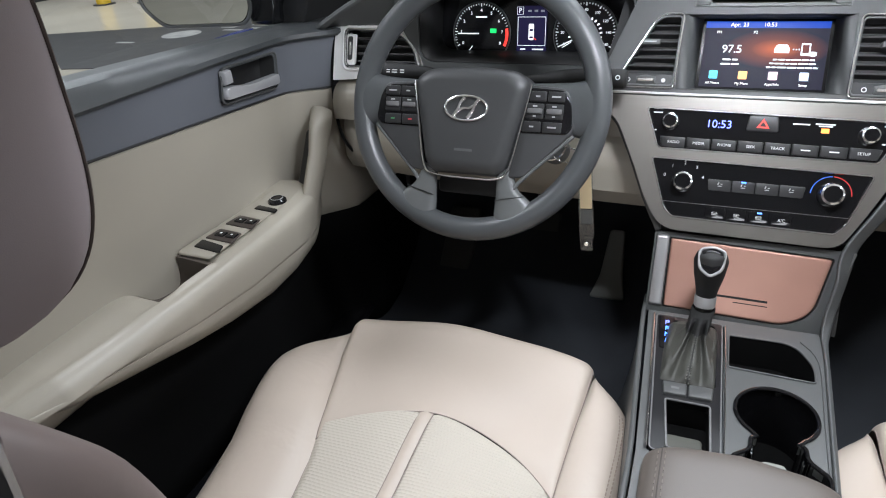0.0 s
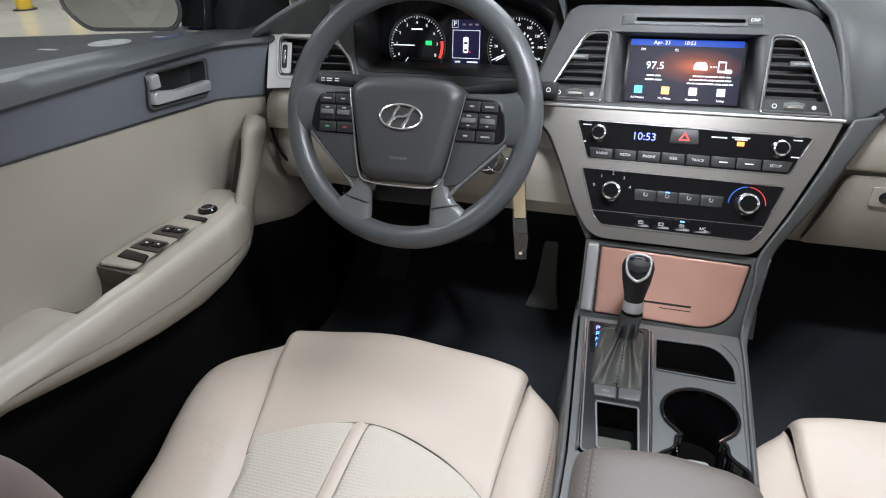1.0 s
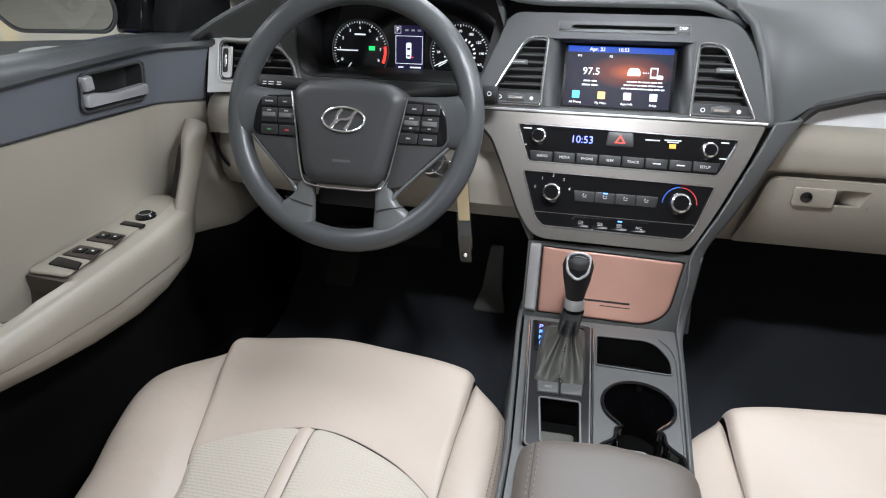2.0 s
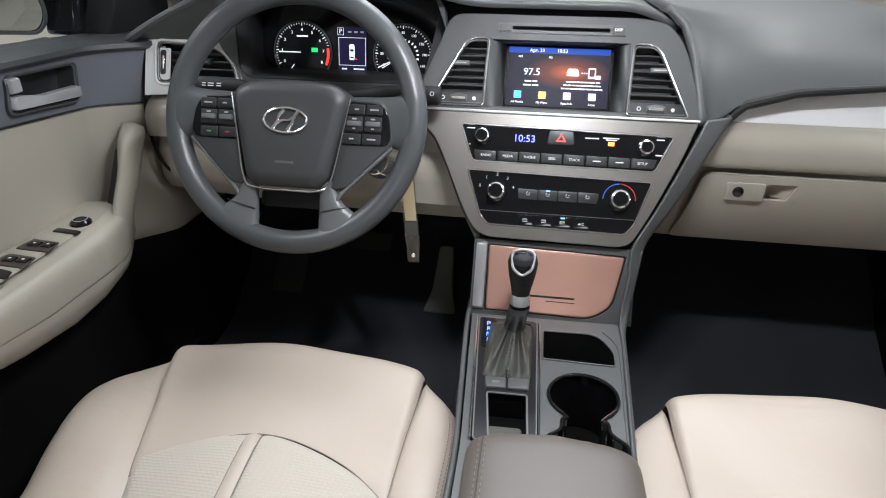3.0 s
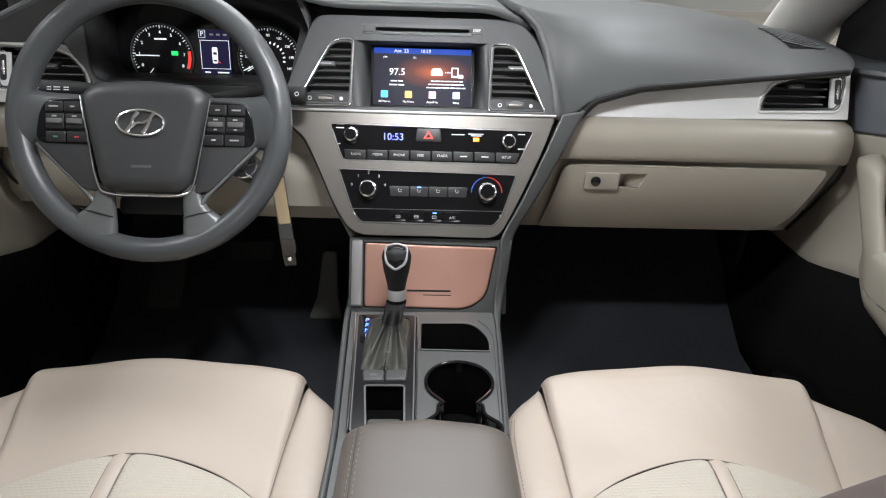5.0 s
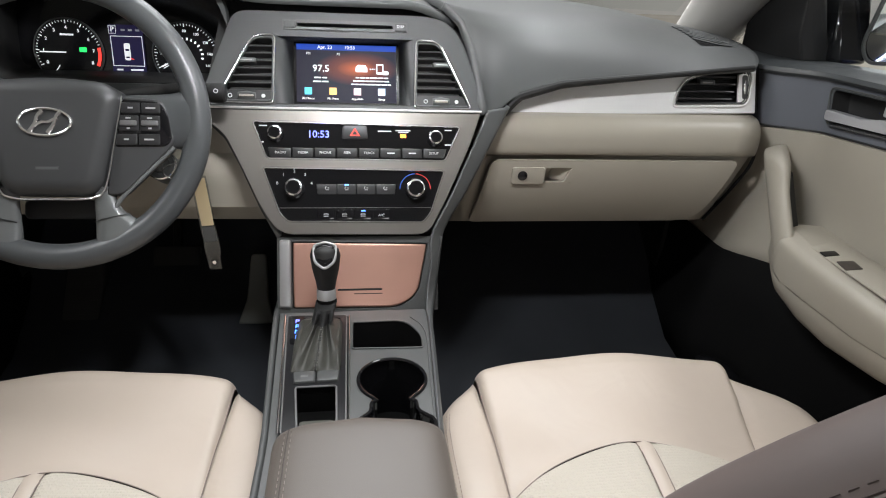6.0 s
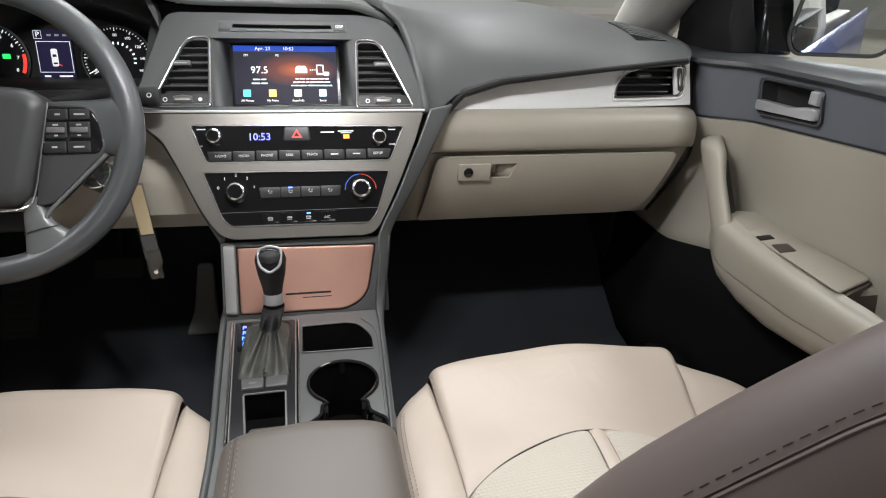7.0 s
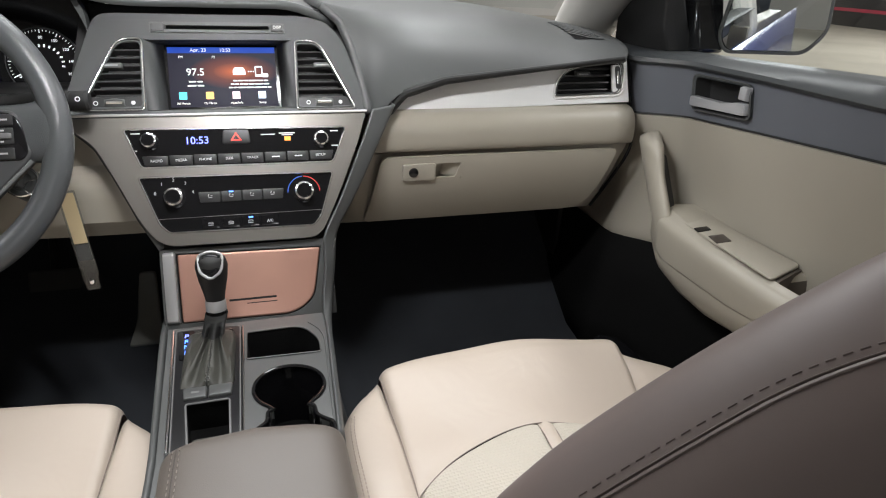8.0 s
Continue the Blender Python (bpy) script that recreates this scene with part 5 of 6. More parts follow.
def build_stalks():
    for s, label in ((-1, "black light stalk behind the wheel"), (1, "black wiper stalk behind the wheel")):
        st = thing("column_stalk", WHEEL_AT @ Vector((s * 0.06, 0.04, -0.07)), label, "stalk", "stalks")
        x1 = 0.183 if s < 0 else 0.190
        path = [WHEEL_AT @ Vector((s * x, y, -0.060)) for x, y in ((0.05, 0.045), (0.105, 0.052), (0.150, 0.052), (x1, 0.051))]
        part("lever", tube(smooth_path(path, 5), lambda k: 0.005 + 0.008 * min(1, k * 1.5), 14, flat=0.8, up=(0, -0.92, 0.39)), MATTE, st)
        part("tip", lathe([(0.0115, -0.008), (0.0135, -0.004), (0.0135, 0.012), (0.011, 0.015), (0.0001, 0.0155)], 24, at(WHEEL_AT, s * (x1 - 0.008), 0.051, -0.060) @ Matrix.Rotation(radians(90 * s), 4, "Y")), MATTE, st)
        part("print", lathe([(0.0022, 0), (0.0032, 0), (0.0032, 0.0004), (0.0022, 0.0004), (0.0022, 0)], 14, at(WHEEL_AT, s * (x1 - 0.004), 0.051, -0.0463)), WHITE_INK, st)
        if s < 0:
            for dx, w in ((-0.020, 0.003), (-0.031, 0.0045), (-0.044, 0.0035)):
                for dy in (-0.002, 0.0015):
                    part("print", plate(rect(s * (x1 + dx) - w, 0.051 + dy - 0.0007, s * (x1 + dx) + w, 0.051 + dy + 0.0007), 0.0004, WHEEL_AT, z=-0.0478), WHITE_INK, st)


def build_cluster():
    c = thing("instrument_cluster", (-0.365, 1.16, 0.70), "lit instrument cluster with two dials and a small display", "instrument cluster")
    m = frame_of((-0.363, 1.150, 0.7315), 8)
    part("back", plate(rounded(rect(-0.185, -0.06, 0.185, 0.11), 0.03), 0.006, m, z=-0.006), GLOSS, c)
    for cx, names, hot in ((-0.087, "012345678", 1), (0.091, ("0", "20", "40", "60", "80", "100", "120", "140", "160"), 0)):
        d = part("dial", lathe([(0.0001, 0.0), (0.0495, 0.0), (0.0505, 0.001), (0.0505, -0.004)], 48, at(m, cx, 0, -0.002)), GLOSS, c)
        part("dial_ring", lathe([(0.0505, 0.0), (0.0515, 0.0012), (0.0525, 0.0), (0.0525, -0.003)], 56, at(m, cx, 0, -0.001)), HARD, d)
        for k in range(41):
            a = radians(205 - 230 * k / 40)
            big = k % 5 == 0
            part("tick", box(0.0435 if big else 0.0458, -0.0007 if big else -0.0004, 0, 0.0485, 0.0007 if big else 0.0004, 0.0003, at(m, cx, 0, -0.0015) @ Matrix.Rotation(a, 4, "Z")), RED_LIT if hot and k > 33 else WHITE_LIT, d)
        for k, ch in enumerate(names):
            a = radians(205 - 230 * k / 8)
            part("numeral", lettering(ch, 0.0072 if hot else 0.0060, at(m, cx + 0.0372 * math.cos(a), 0.0372 * math.sin(a), -0.0014)), WHITE_LIT, d)
        a = radians(180 if hot else 205)
        part("needle", box(0.004, -0.0009, 0, 0.043, 0.0009, 0.0008, at(m, cx, 0, -0.001) @ Matrix.Rotation(a, 4, "Z")), WHITE_LIT, d)
        if hot:
            arc = [radians(10 - 35 * k / 8) for k in range(9)]
            pts = [(cx + 0.0485 * math.cos(q), 0.0485 * math.sin(q)) for q in arc] + [(cx + 0.0435 * math.cos(q), 0.0435 * math.sin(q)) for q in arc[::-1]]
            part("red_zone", plate(pts, 0.0002, m, z=-0.0014), RED_LIT, d)
            part("eco_lamp", plate(rect(cx + 0.016, 0.001, cx + 0.027, 0.008), 0.0002, m, z=-0.0014), GREEN_LIT, d)
            part("unit_bar", plate(rect(cx - 0.010, 0.0255, cx + 0.010, 0.028), 0.0002, m, z=-0.0014), WHITE_LIT, d)
        if not hot:
            for k in range(14):
                a = radians(190 - 200 * k / 13)
                part("inner_mark", box(0.0235, -0.0012, 0, 0.0275, 0.0012, 0.0003, at(m, cx, 0, -0.0014) @ Matrix.Rotation(a, 4, "Z")), WHITE_LIT, d)
        for k in range(9):
            a = radians(-115 + 50 * k / 8 + (20 if hot else -0))
            part("small_tick", box(0.044, -0.0005, 0, 0.0475, 0.0005, 0.0003, at(m, cx, 0, -0.0013) @ Matrix.Rotation(a, 4, "Z")), RED_LIT if hot and k > 6 else WHITE_LIT, d)
        part("small_needle", box(0.026, -0.0006, 0, 0.042, 0.0006, 0.0006, at(m, cx, 0, -0.001) @ Matrix.Rotation(radians(-128 if hot else -150), 4, "Z")), WHITE_LIT, d)
    dsp = material("display_blue_black", (0.01, 0.01, 0.03), 0.2, bump=0, glow=(0.03, 0.02, 0.10, 0.25))
    d = part("display", plate(rect(-0.0235, -0.030, 0.0275, 0.044), 0.0015, m, z=-0.001), dsp, c, "small blue-black display")
    fr = rect(-0.022, -0.019, 0.026, 0.027)
    part("display_frame", plate(fr, 0.0002, m, [rect(-0.0212, -0.0182, 0.0252, 0.0262)], z=-0.0004), WHITE_LIT, d)
    car = rounded(rect(-0.003, -0.010, 0.006, 0.016), 0.003)
    part("car_symbol", plate(car, 0.0002, m, [rounded(rect(-0.0015, 0.004, 0.0045, 0.008), 0.001), rounded(rect(-0.0015, -0.007, 0.0045, -0.004), 0.001)], z=-0.0004), WHITE_LIT, d)
    part("open_door_mark", box(0.0055, -0.0006, 0, 0.0115, 0.0006, 0.0003, at(m, 0.0, -0.004, -0.0004) @ Matrix.Rotation(radians(-25), 4, "Z")), RED_LIT, d)
    part("gear_letter", lettering("P", 0.011, at(m, -0.018, 0.0365, -0.0004)), WHITE_LIT, d)
    part("gear_frame", plate(rect(-0.0235, 0.0305, -0.0125, 0.0425), 0.0002, m, [rect(-0.023, 0.031, -0.013, 0.042)], z=-0.0004), WHITE_LIT, d)
    for x0, x1 in ((-0.017, -0.008), (0.004, 0.023)):
        part("text_bar", plate(rect(x0, -0.0258, x1, -0.0235), 0.0002, m, z=-0.0004), WHITE_LIT, d)
    for k in range(3):
        part("status_bar", plate(rect(-0.005 + 0.011 * k, 0.0345, 0.001 + 0.011 * k, 0.0375), 0.0002, m, z=-0.0004), WHITE_DIM, d)


def build_key():
    k = thing("ignition_key", (-0.285, 1.0, 0.60), "ignition key with a paper tag in a clear sleeve", "key tag")
    lk = frame_of((-0.285, 0.985, 0.60), 30)
    part("lock_barrel", lathe([(0.022, -0.04), (0.022, -0.002), (0.019, 0.0), (0.014, 0.0), (0.013, -0.003), (0.0001, -0.003)], 28, lk), HARD, k)
    part("lock_ring", lathe([(0.019, 0.0), (0.0205, 0.0018), (0.022, 0.0), (0.022, -0.004)], 28, lk), CHROME, k)
    part("key_blade", box(-0.002, -0.009, -0.002, 0.002, 0.009, 0.016, lk, 0.0008, 1), CHROME, k)
    part("key_head", domed(rounded(rect(-0.004, -0.012, 0.004, 0.012), 0.003), 0.003, at(lk, 0, 0, 0.016), inset=0.002, depth=0.012), RUBBER, k)
    part("ring", tube([Vector((-0.258 + 0.020 * math.cos(a), 0.968, 0.595 + 0.012 * math.sin(a))) for a in (2 * math.pi * i / 24 for i in range(24))], 0.0009, 6, closed=True, up=(0, 1, 0)), CHROME, k)
    tg = Matrix.Translation((-0.231, 0.972, 0.583)) @ Matrix.Rotation(radians(90), 4, "X") @ Matrix.Rotation(radians(4), 4, "Z")
    sl = part("sleeve", plate(rounded([(-0.0105, -0.150), (0.0085, -0.150), (0.0085, -0.128), (0.0115, -0.125), (0.0115, 0.004), (-0.0085, 0.004), (-0.0115, -0.002), (-0.0115, -0.120)], 0.002), 0.0016, tg, z=0.0008), CLEAR, k, "clear plastic sleeve")
    part("paper", plate(rounded([(-0.0085, -0.075), (0.0095, -0.075), (0.0095, 0.001), (-0.006, 0.001), (-0.0085, -0.003)], 0.001), 0.0006, tg, z=0.0013), TAG, sl, "yellowed paper tag")
    part("grey_insert", plate(rect(-0.009, -0.102, 0.0095, -0.077), 0.0005, tg, z=0.0012), HARD, sl)
    part("rivet", lathe([(0.0001, 0.002), (0.003, 0.0018), (0.004, 0.0008)], 16, at(tg, -0.001, -0.138)), CHROME, sl)


SWITCH = material("grey_rocker_switch", (0.16, 0.16, 0.16), 0.35, 0.3, bump=0.1)
GREEN_DIM = material("green_print", (0.08, 0.30, 0.12), 0.5, bump=0)
RED_DIM = material("red_print", (0.45, 0.05, 0.06), 0.5, bump=0)
KEY = material("charcoal_key", (0.022, 0.022, 0.023), 0.4, bump=0.1)
ARM = material("satin_grey_spoke", (0.125, 0.13, 0.13), 0.25, 0.1, vary=0.05, bump=0.55, fine=800, relief=0.0004)
build_wheel()
build_stalks()
build_cluster()
build_key()


# ---------------------------------------------------------------- front doors
# beige of the door cups, darkened to brown for the shade inside
CUP_SHADE = material("shaded_cup_beige", (0.085, 0.070, 0.058), 0.6, bump=0.3)
LEVER = material("satin_light_grey_lever", (0.46, 0.465, 0.48), 0.3, 0.4, vary=0.05, bump=0.05)


def build_door(s, label):
    """A front door; s is -1 on the driver's side, 1 on the passenger's."""
    d = thing("front_door", (s * 0.82, 0.6, 0.15), label, "car door", "front doors")

    def low(y):   # lower edge of the cloth panel
        return float(np.interp(y, [0.1, 0.576, 0.842, 1.18], [0.715, 0.688, 0.668, 0.641]))

    def mid(y):   # lower edge of the cap
        return float(np.interp(y, [0.1, 0.588, 0.851, 1.21], [0.747, 0.744, 0.742, 0.734]))

    def high(y):  # glass line
        return float(np.interp(y, [0.1, 0.595, 0.878, 1.21], [0.795, 0.78, 0.766, 0.750]))

    def bend(x, y):
        """The panel curves inwards at its front end, up to the end of the dashboard."""
        k = min(1.0, max(0.0, (y - 1.005) / 0.10))
        return x - 0.068 * k * k * (3 - 2 * k) * min(1.0, max(0.0, (0.83 - x) / 0.04))

    def strip(name, prof, mat, lab="", n=60, thick=0.002):
        """A band along the door; prof(y) gives the (x, z) points of its section."""
        rows = [[(s * bend(x, y), y, z) for x, z in prof(y)] for y in np.linspace(0.05, 1.33, n)]
        return part(name, loft(rows, closed=False), mat, d, lab, thick=thick)
    strip("sill_cap", lambda y: [(0.785, mid(y)), (0.772, mid(y) + 0.001), (0.766, mid(y) + 0.006), (0.768, mid(y) + 0.013), (0.782, high(y) - 0.004), (0.80, high(y)), (0.84, high(y) + 0.001)], SILL, "dark grey sill cap")
    hb = rounded([(0.842, 0.684), (0.985, 0.672), (0.997, 0.731), (0.856, 0.737)], 0.012)
    shift = 0.012 if s > 0 else 0.0
    side = Matrix(((0, 0, -s, s * 0.7755), (1, 0, 0, shift), (0, 1, 0, 0), (0, 0, 0, 1)))
    inn = [(0.918 + (p[0] - 0.918) * 0.93, 0.706 + (p[1] - 0.706) * 0.86) for p in hb]
    ys = [float(y) for y in np.linspace(0.05, 1.33, 30)]
    cloth = [(y - shift, low(y) + 0.001) for y in ys] + [(y - shift, mid(y) + 0.002) for y in ys[::-1]]
    bm = plate(cloth, 0.002, side, [inn], z=-0.0035)
    for y in np.linspace(1.0, 1.14, 12):
        bmesh.ops.bisect_plane(bm, geom=list(bm.verts) + list(bm.edges) + list(bm.faces), plane_co=(0, y, 0), plane_no=(0, 1, 0))
    for q in bm.verts:
        q.co.x = s * bend(abs(q.co.x), q.co.y)
    part("cloth_panel", bm, BLUE, d, "blue-grey cloth panel")
    strip("beige_panel", lambda y: [(0.783, low(y) - 0.001), (0.779, low(y) - 0.004), (0.783, 0.60), (0.788, 0.55), (0.790, 0.50), (0.782, 0.42), (0.775, 0.38)], CREAM, "beige moulded panel")
    strip("lower_panel", lambda y: [(0.776, 0.40), (0.772, 0.30), (0.755, 0.2), (0.76, 0.12)], VOID_BLACK, "black lower panel")
    part("trim_line", tube([(s * bend(0.7775, y), y, low(y) + 0.0005) for y in np.linspace(0.05, 1.3, 60)], 0.0018, 6), MATTE, d)
    part("outer_skin", sheet(lambda u, v: (s * (0.90 + 0.03 * math.sin(v * 3.1)), -1.4 + 2.5 * u, -0.02 + 0.77 * v), 30, 10), PAINT, d, "blue painted outside", thick=0.01)

    # armrest: one long moulded body with a crest that runs up into the pull, and a cup behind the switches
    sections = {}

    def rest(u, v):
        y = 0.30 + 0.66 * v
        crest = float(np.interp(y, [0.30, 0.42, 0.55, 0.66, 0.80, 0.88, 0.93, 0.97, 1.0], [0.490, 0.499, 0.500, 0.497, 0.500, 0.505, 0.508, 0.508, 0.508]))
        base = float(np.interp(y, [0.30, 0.388, 0.45, 0.57, 0.684, 0.784, 0.857, 0.92, 0.945, 0.96], [0.475, 0.455, 0.438, 0.413, 0.389, 0.377, 0.382, 0.396, 0.415, 0.45]))
        seam = float(np.interp(y, [0.30, 0.374, 0.463, 0.581, 0.725, 0.90, 0.96], [0.480, 0.474, 0.465, 0.450, 0.435, 0.434, 0.455]))
        reach = float(np.interp(y, [0.30, 0.42, 0.60, 0.85, 0.92, 0.96], [0.735, 0.705, 0.690, 0.688, 0.692, 0.705]))
        cup = 0.055 / (1 + math.exp((y - 0.682) / 0.003)) / (1 + math.exp((0.605 - y) / 0.010))
        soft = float(np.interp(y, [0.5, 0.62], [1, 0]))
        prof = [(0.795, crest - 0.004 - cup * 0.7), (0.760, crest - 0.001 - cup), (reach + 0.033, crest - 0.004 * soft - cup), (reach + 0.028 - 0.004 * soft, crest - 0.004 * soft), (reach + 0.018, crest - 0.002 - 0.006 * soft), (reach + 0.008, crest - 0.006 - 0.009 * soft), (reach, crest - 0.020 - 0.010 * soft), (reach + 0.002, seam + 0.002), (reach + 0.0045, seam), (reach + 0.003, seam - 0.002), (reach + 0.008, (seam + base) / 2), (reach + 0.030, base), (0.79, base - 0.006)]
        if y not in sections:
            sections[y] = smooth_path(prof, 4)
        x, z = sections[y][round(u * 48)]
        return (s * x, y, z)
    part("armrest", sheet(rest, 48, 110), CREAM, d, "beige moulded armrest", smooth=70)
    # thin brown sheet over the beige cup, standing in for its inner shade
    def lining(u, v):
        x, y, z = rest(u * 8 / 48, (0.600 - 0.30 + 0.086 * v) / 0.66)
        return (x, y, z + 0.0015)
    part("cup_shade", sheet(lining, 8, 30), CUP_SHADE, d, "floor of the door cup, browned for the shade in it", smooth=70)
    # pull: an upright blade leaning forward, closed to the door, with a dark grip pocket in its rear side
    fin = []
    for k in range(19):
        t = k / 18
        z = 0.470 + 0.154 * t
        y0 = 0.893 + 0.100 * t
        e = max(0.0, (t - 0.87) / 0.13)
        q = 1 - math.sqrt(max(0.0, 1 - e * e))
        hook = 0.45 * min(1.0, max(0.0, (t - 0.60) / 0.3))
        ring = [(0.708, -0.007 * hook / 0.45), (0.698, 0.010 - 0.005 * hook / 0.45), (0.695, 0.026), (0.698, 0.046), (0.712, 0.064), (0.735, 0.072), (0.752 + 0.012 * hook, 0.066), (0.738 + 0.014 * hook, 0.048 - 0.010 * hook), (0.722, 0.018 - 0.014 * hook / 0.45)]
        fin.append([(s * (x + (0.728 - x) * 0.5 * q), y0 + dy + (0.036 - dy) * 0.7 * q, z) for x, dy in smooth_path(ring, 3, closed=True)])
    part("pull_handle", loft(fin), CREAM, d, "beige pull handle", smooth=70)
    pocket = []
    for z in (0.500, 0.53, 0.56, 0.585):
        y0 = 0.893 + 0.100 * (z - 0.470) / 0.154
        pocket.append([(s * x, y0 + dy, z) for x, dy in ((0.727, 0.028), (0.744, 0.038), (0.752, 0.064), (0.730, 0.060))])
    part("grip_pocket", loft(pocket), MATTE, d, "dark grip pocket in the pull")
    # inner handle in its recess
    bez = part("handle_bezel", plate([(p[0] + 0.002, p[1]) for p in hb], 0.007, side, [inn], z=0.004), SILL, d, "dark grey handle bezel", bevel=0.001)
    cup = [[side @ Vector((0.918 + (p[0] - 0.918) * k, 0.706 + (p[1] - 0.706) * k, z)) for p in inn] for k, z in ((1.0, 0.003), (0.97, -0.010), (0.90, -0.022), (0.72, -0.027))]
    core = sum((q for q in cup[-1]), Vector()) / len(inn)
    cup.append([q.lerp(core, 0.98) for q in cup[-1]])
    part("handle_well", loft(cup, cap=False), MATTE, bez, "dark finger well")
    part("lever", domed(rounded([(0.848, 0.690), (0.985, 0.680), (0.986, 0.697), (0.90, 0.700), (0.868, 0.708), (0.850, 0.708)], [0.004, 0.006, 0.006, 0.02, 0.01, 0.004]), 0.010, side, z=0.004, inset=0.003, depth=0.003), LEVER, bez, "satin grey lever")
    part("bezel_edge", tube([side @ Vector((p[0] + 0.001, p[1], 0.0045)) for p in hb], 0.0016, 6, closed=True, up=(1, 0, 0)), HARD, bez)
    part("lock_tab", domed(rounded(rect(0.853, 0.711, 0.872, 0.733), 0.003), 0.010, side, z=0.002, inset=0.003), LEVER, bez, "satin lock tab")
    # switches
    top = Matrix.Translation((0, 0, 0.502))
    pan = part("switch_panel", domed(rounded([(s * 0.722, 0.685), (s * 0.786, 0.685), (s * 0.774, 0.93), (s * 0.722, 0.93)] if s < 0 else [(s * 0.708, 0.672), (s * 0.788, 0.703), (s * 0.774, 0.93), (s * 0.715, 0.93)], 0.01), 0.003, top, z=0.0, inset=0.003), CREAM, d, "beige switch panel")
    part("cup_wall", loft([[(s * x, y, z) for x, y in ((0.716, 0.668 if s > 0 else 0.676), (0.786, 0.698 if s > 0 else 0.682), (0.786, 0.704 if s > 0 else 0.688), (0.716, 0.674 if s > 0 else 0.682))] for z in (0.450, 0.4995)]), CUP_SHADE, d, "wall of the door cup, browned for the shade in it")
    if s < 0:
        for y in (0.800, 0.752):
            q = part("window_switch", domed(rounded([(s * 0.716, y - 0.022), (s * 0.772, y - 0.018), (s * 0.768, y + 0.014), (s * 0.722, y + 0.010)], 0.003), 0.002, top, z=0.003, inset=0.002), BROWN, pan)
            for x in (0.731, 0.752):
                part("rocker", domed(rounded(rect(s * x - 0.009, y - 0.010, s * x + 0.009, y + 0.004), 0.002), 0.0025, top, z=0.0046, inset=0.002), GLOSS, q)
                part("rocker_print", plate(rect(s * x - 0.002, y - 0.004, s * x + 0.002, y - 0.001), 0.0002, top, z=0.0073), WHITE_INK, q)
        part("lock_switch", domed(rounded([(s * 0.716, 0.700), (s * 0.770, 0.706), (s * 0.772, 0.728), (s * 0.724, 0.720)], 0.003), 0.002, top, z=0.003, inset=0.002), GLOSS, pan)
        part("mirror_switch", domed(rounded([(s * 0.714, 0.838), (s * 0.760, 0.842), (s * 0.760, 0.855), (s * 0.716, 0.850)], 0.003), 0.002, top, z=0.003, inset=0.002), GLOSS, pan)
        part("mirror_knob", lathe([(0.0001, 0.007), (0.012, 0.007), (0.0155, 0.004), (0.0165, 0.0)], 28, top @ Matrix.Translation((s * 0.737, 0.878, 0.003))), GLOSS, pan)
        part("knob_mark", lathe([(0.010, 0.0005), (0.011, 0.0005), (0.011, 0), (0.010, 0)], 24, top @ Matrix.Translation((s * 0.737, 0.878, 0.0105))), WHITE_DIM, pan)
    else:
        part("lock_switch", domed(rounded([(0.711, 0.841), (0.740, 0.845), (0.742, 0.860), (0.713, 0.857)], 0.002), 0.0015, top, z=0.003, inset=0.002), GLOSS, pan)
        part("window_switch", domed(rounded([(0.711, 0.795), (0.742, 0.798), (0.747, 0.825), (0.717, 0.824)], 0.002), 0.0015, top, z=0.003, inset=0.002), BROWN, pan)
    # glass and the corner trim by the windscreen pillar
    g = part("window_glass", sheet(lambda u, v: (s * (0.815 - 0.15 * v), 0.08 + (1.15 - 0.55 * v) * u, 0.755 + 0.40 * v), 8, 8), GLASS, d, smooth=80)
    g.visible_shadow = False
    part("corner_trim", loft([[(s * x, y, z) for x, y, z in ring] for ring in (((0.79, 1.125, 0.752), (0.80, 1.34, 0.735), (0.85, 1.34, 0.735), (0.85, 1.125, 0.752)), ((0.775, 1.13, 0.80), (0.775, 1.30, 0.82), (0.83, 1.30, 0.82), (0.83, 1.13, 0.80)), ((0.765, 1.12, 0.86), (0.765, 1.15, 0.92), (0.80, 1.15, 0.92), (0.80, 1.12, 0.86)))]), MATTE, d, "black corner trim", bevel=0.004)
    return d


BROWN = material("dark_brown_switch", (0.05, 0.04, 0.035), 0.3, bump=0.1)
build_door(-1, "driver's door with beige armrest and window switches")
build_door(1, "passenger's door with beige armrest and pull handle")


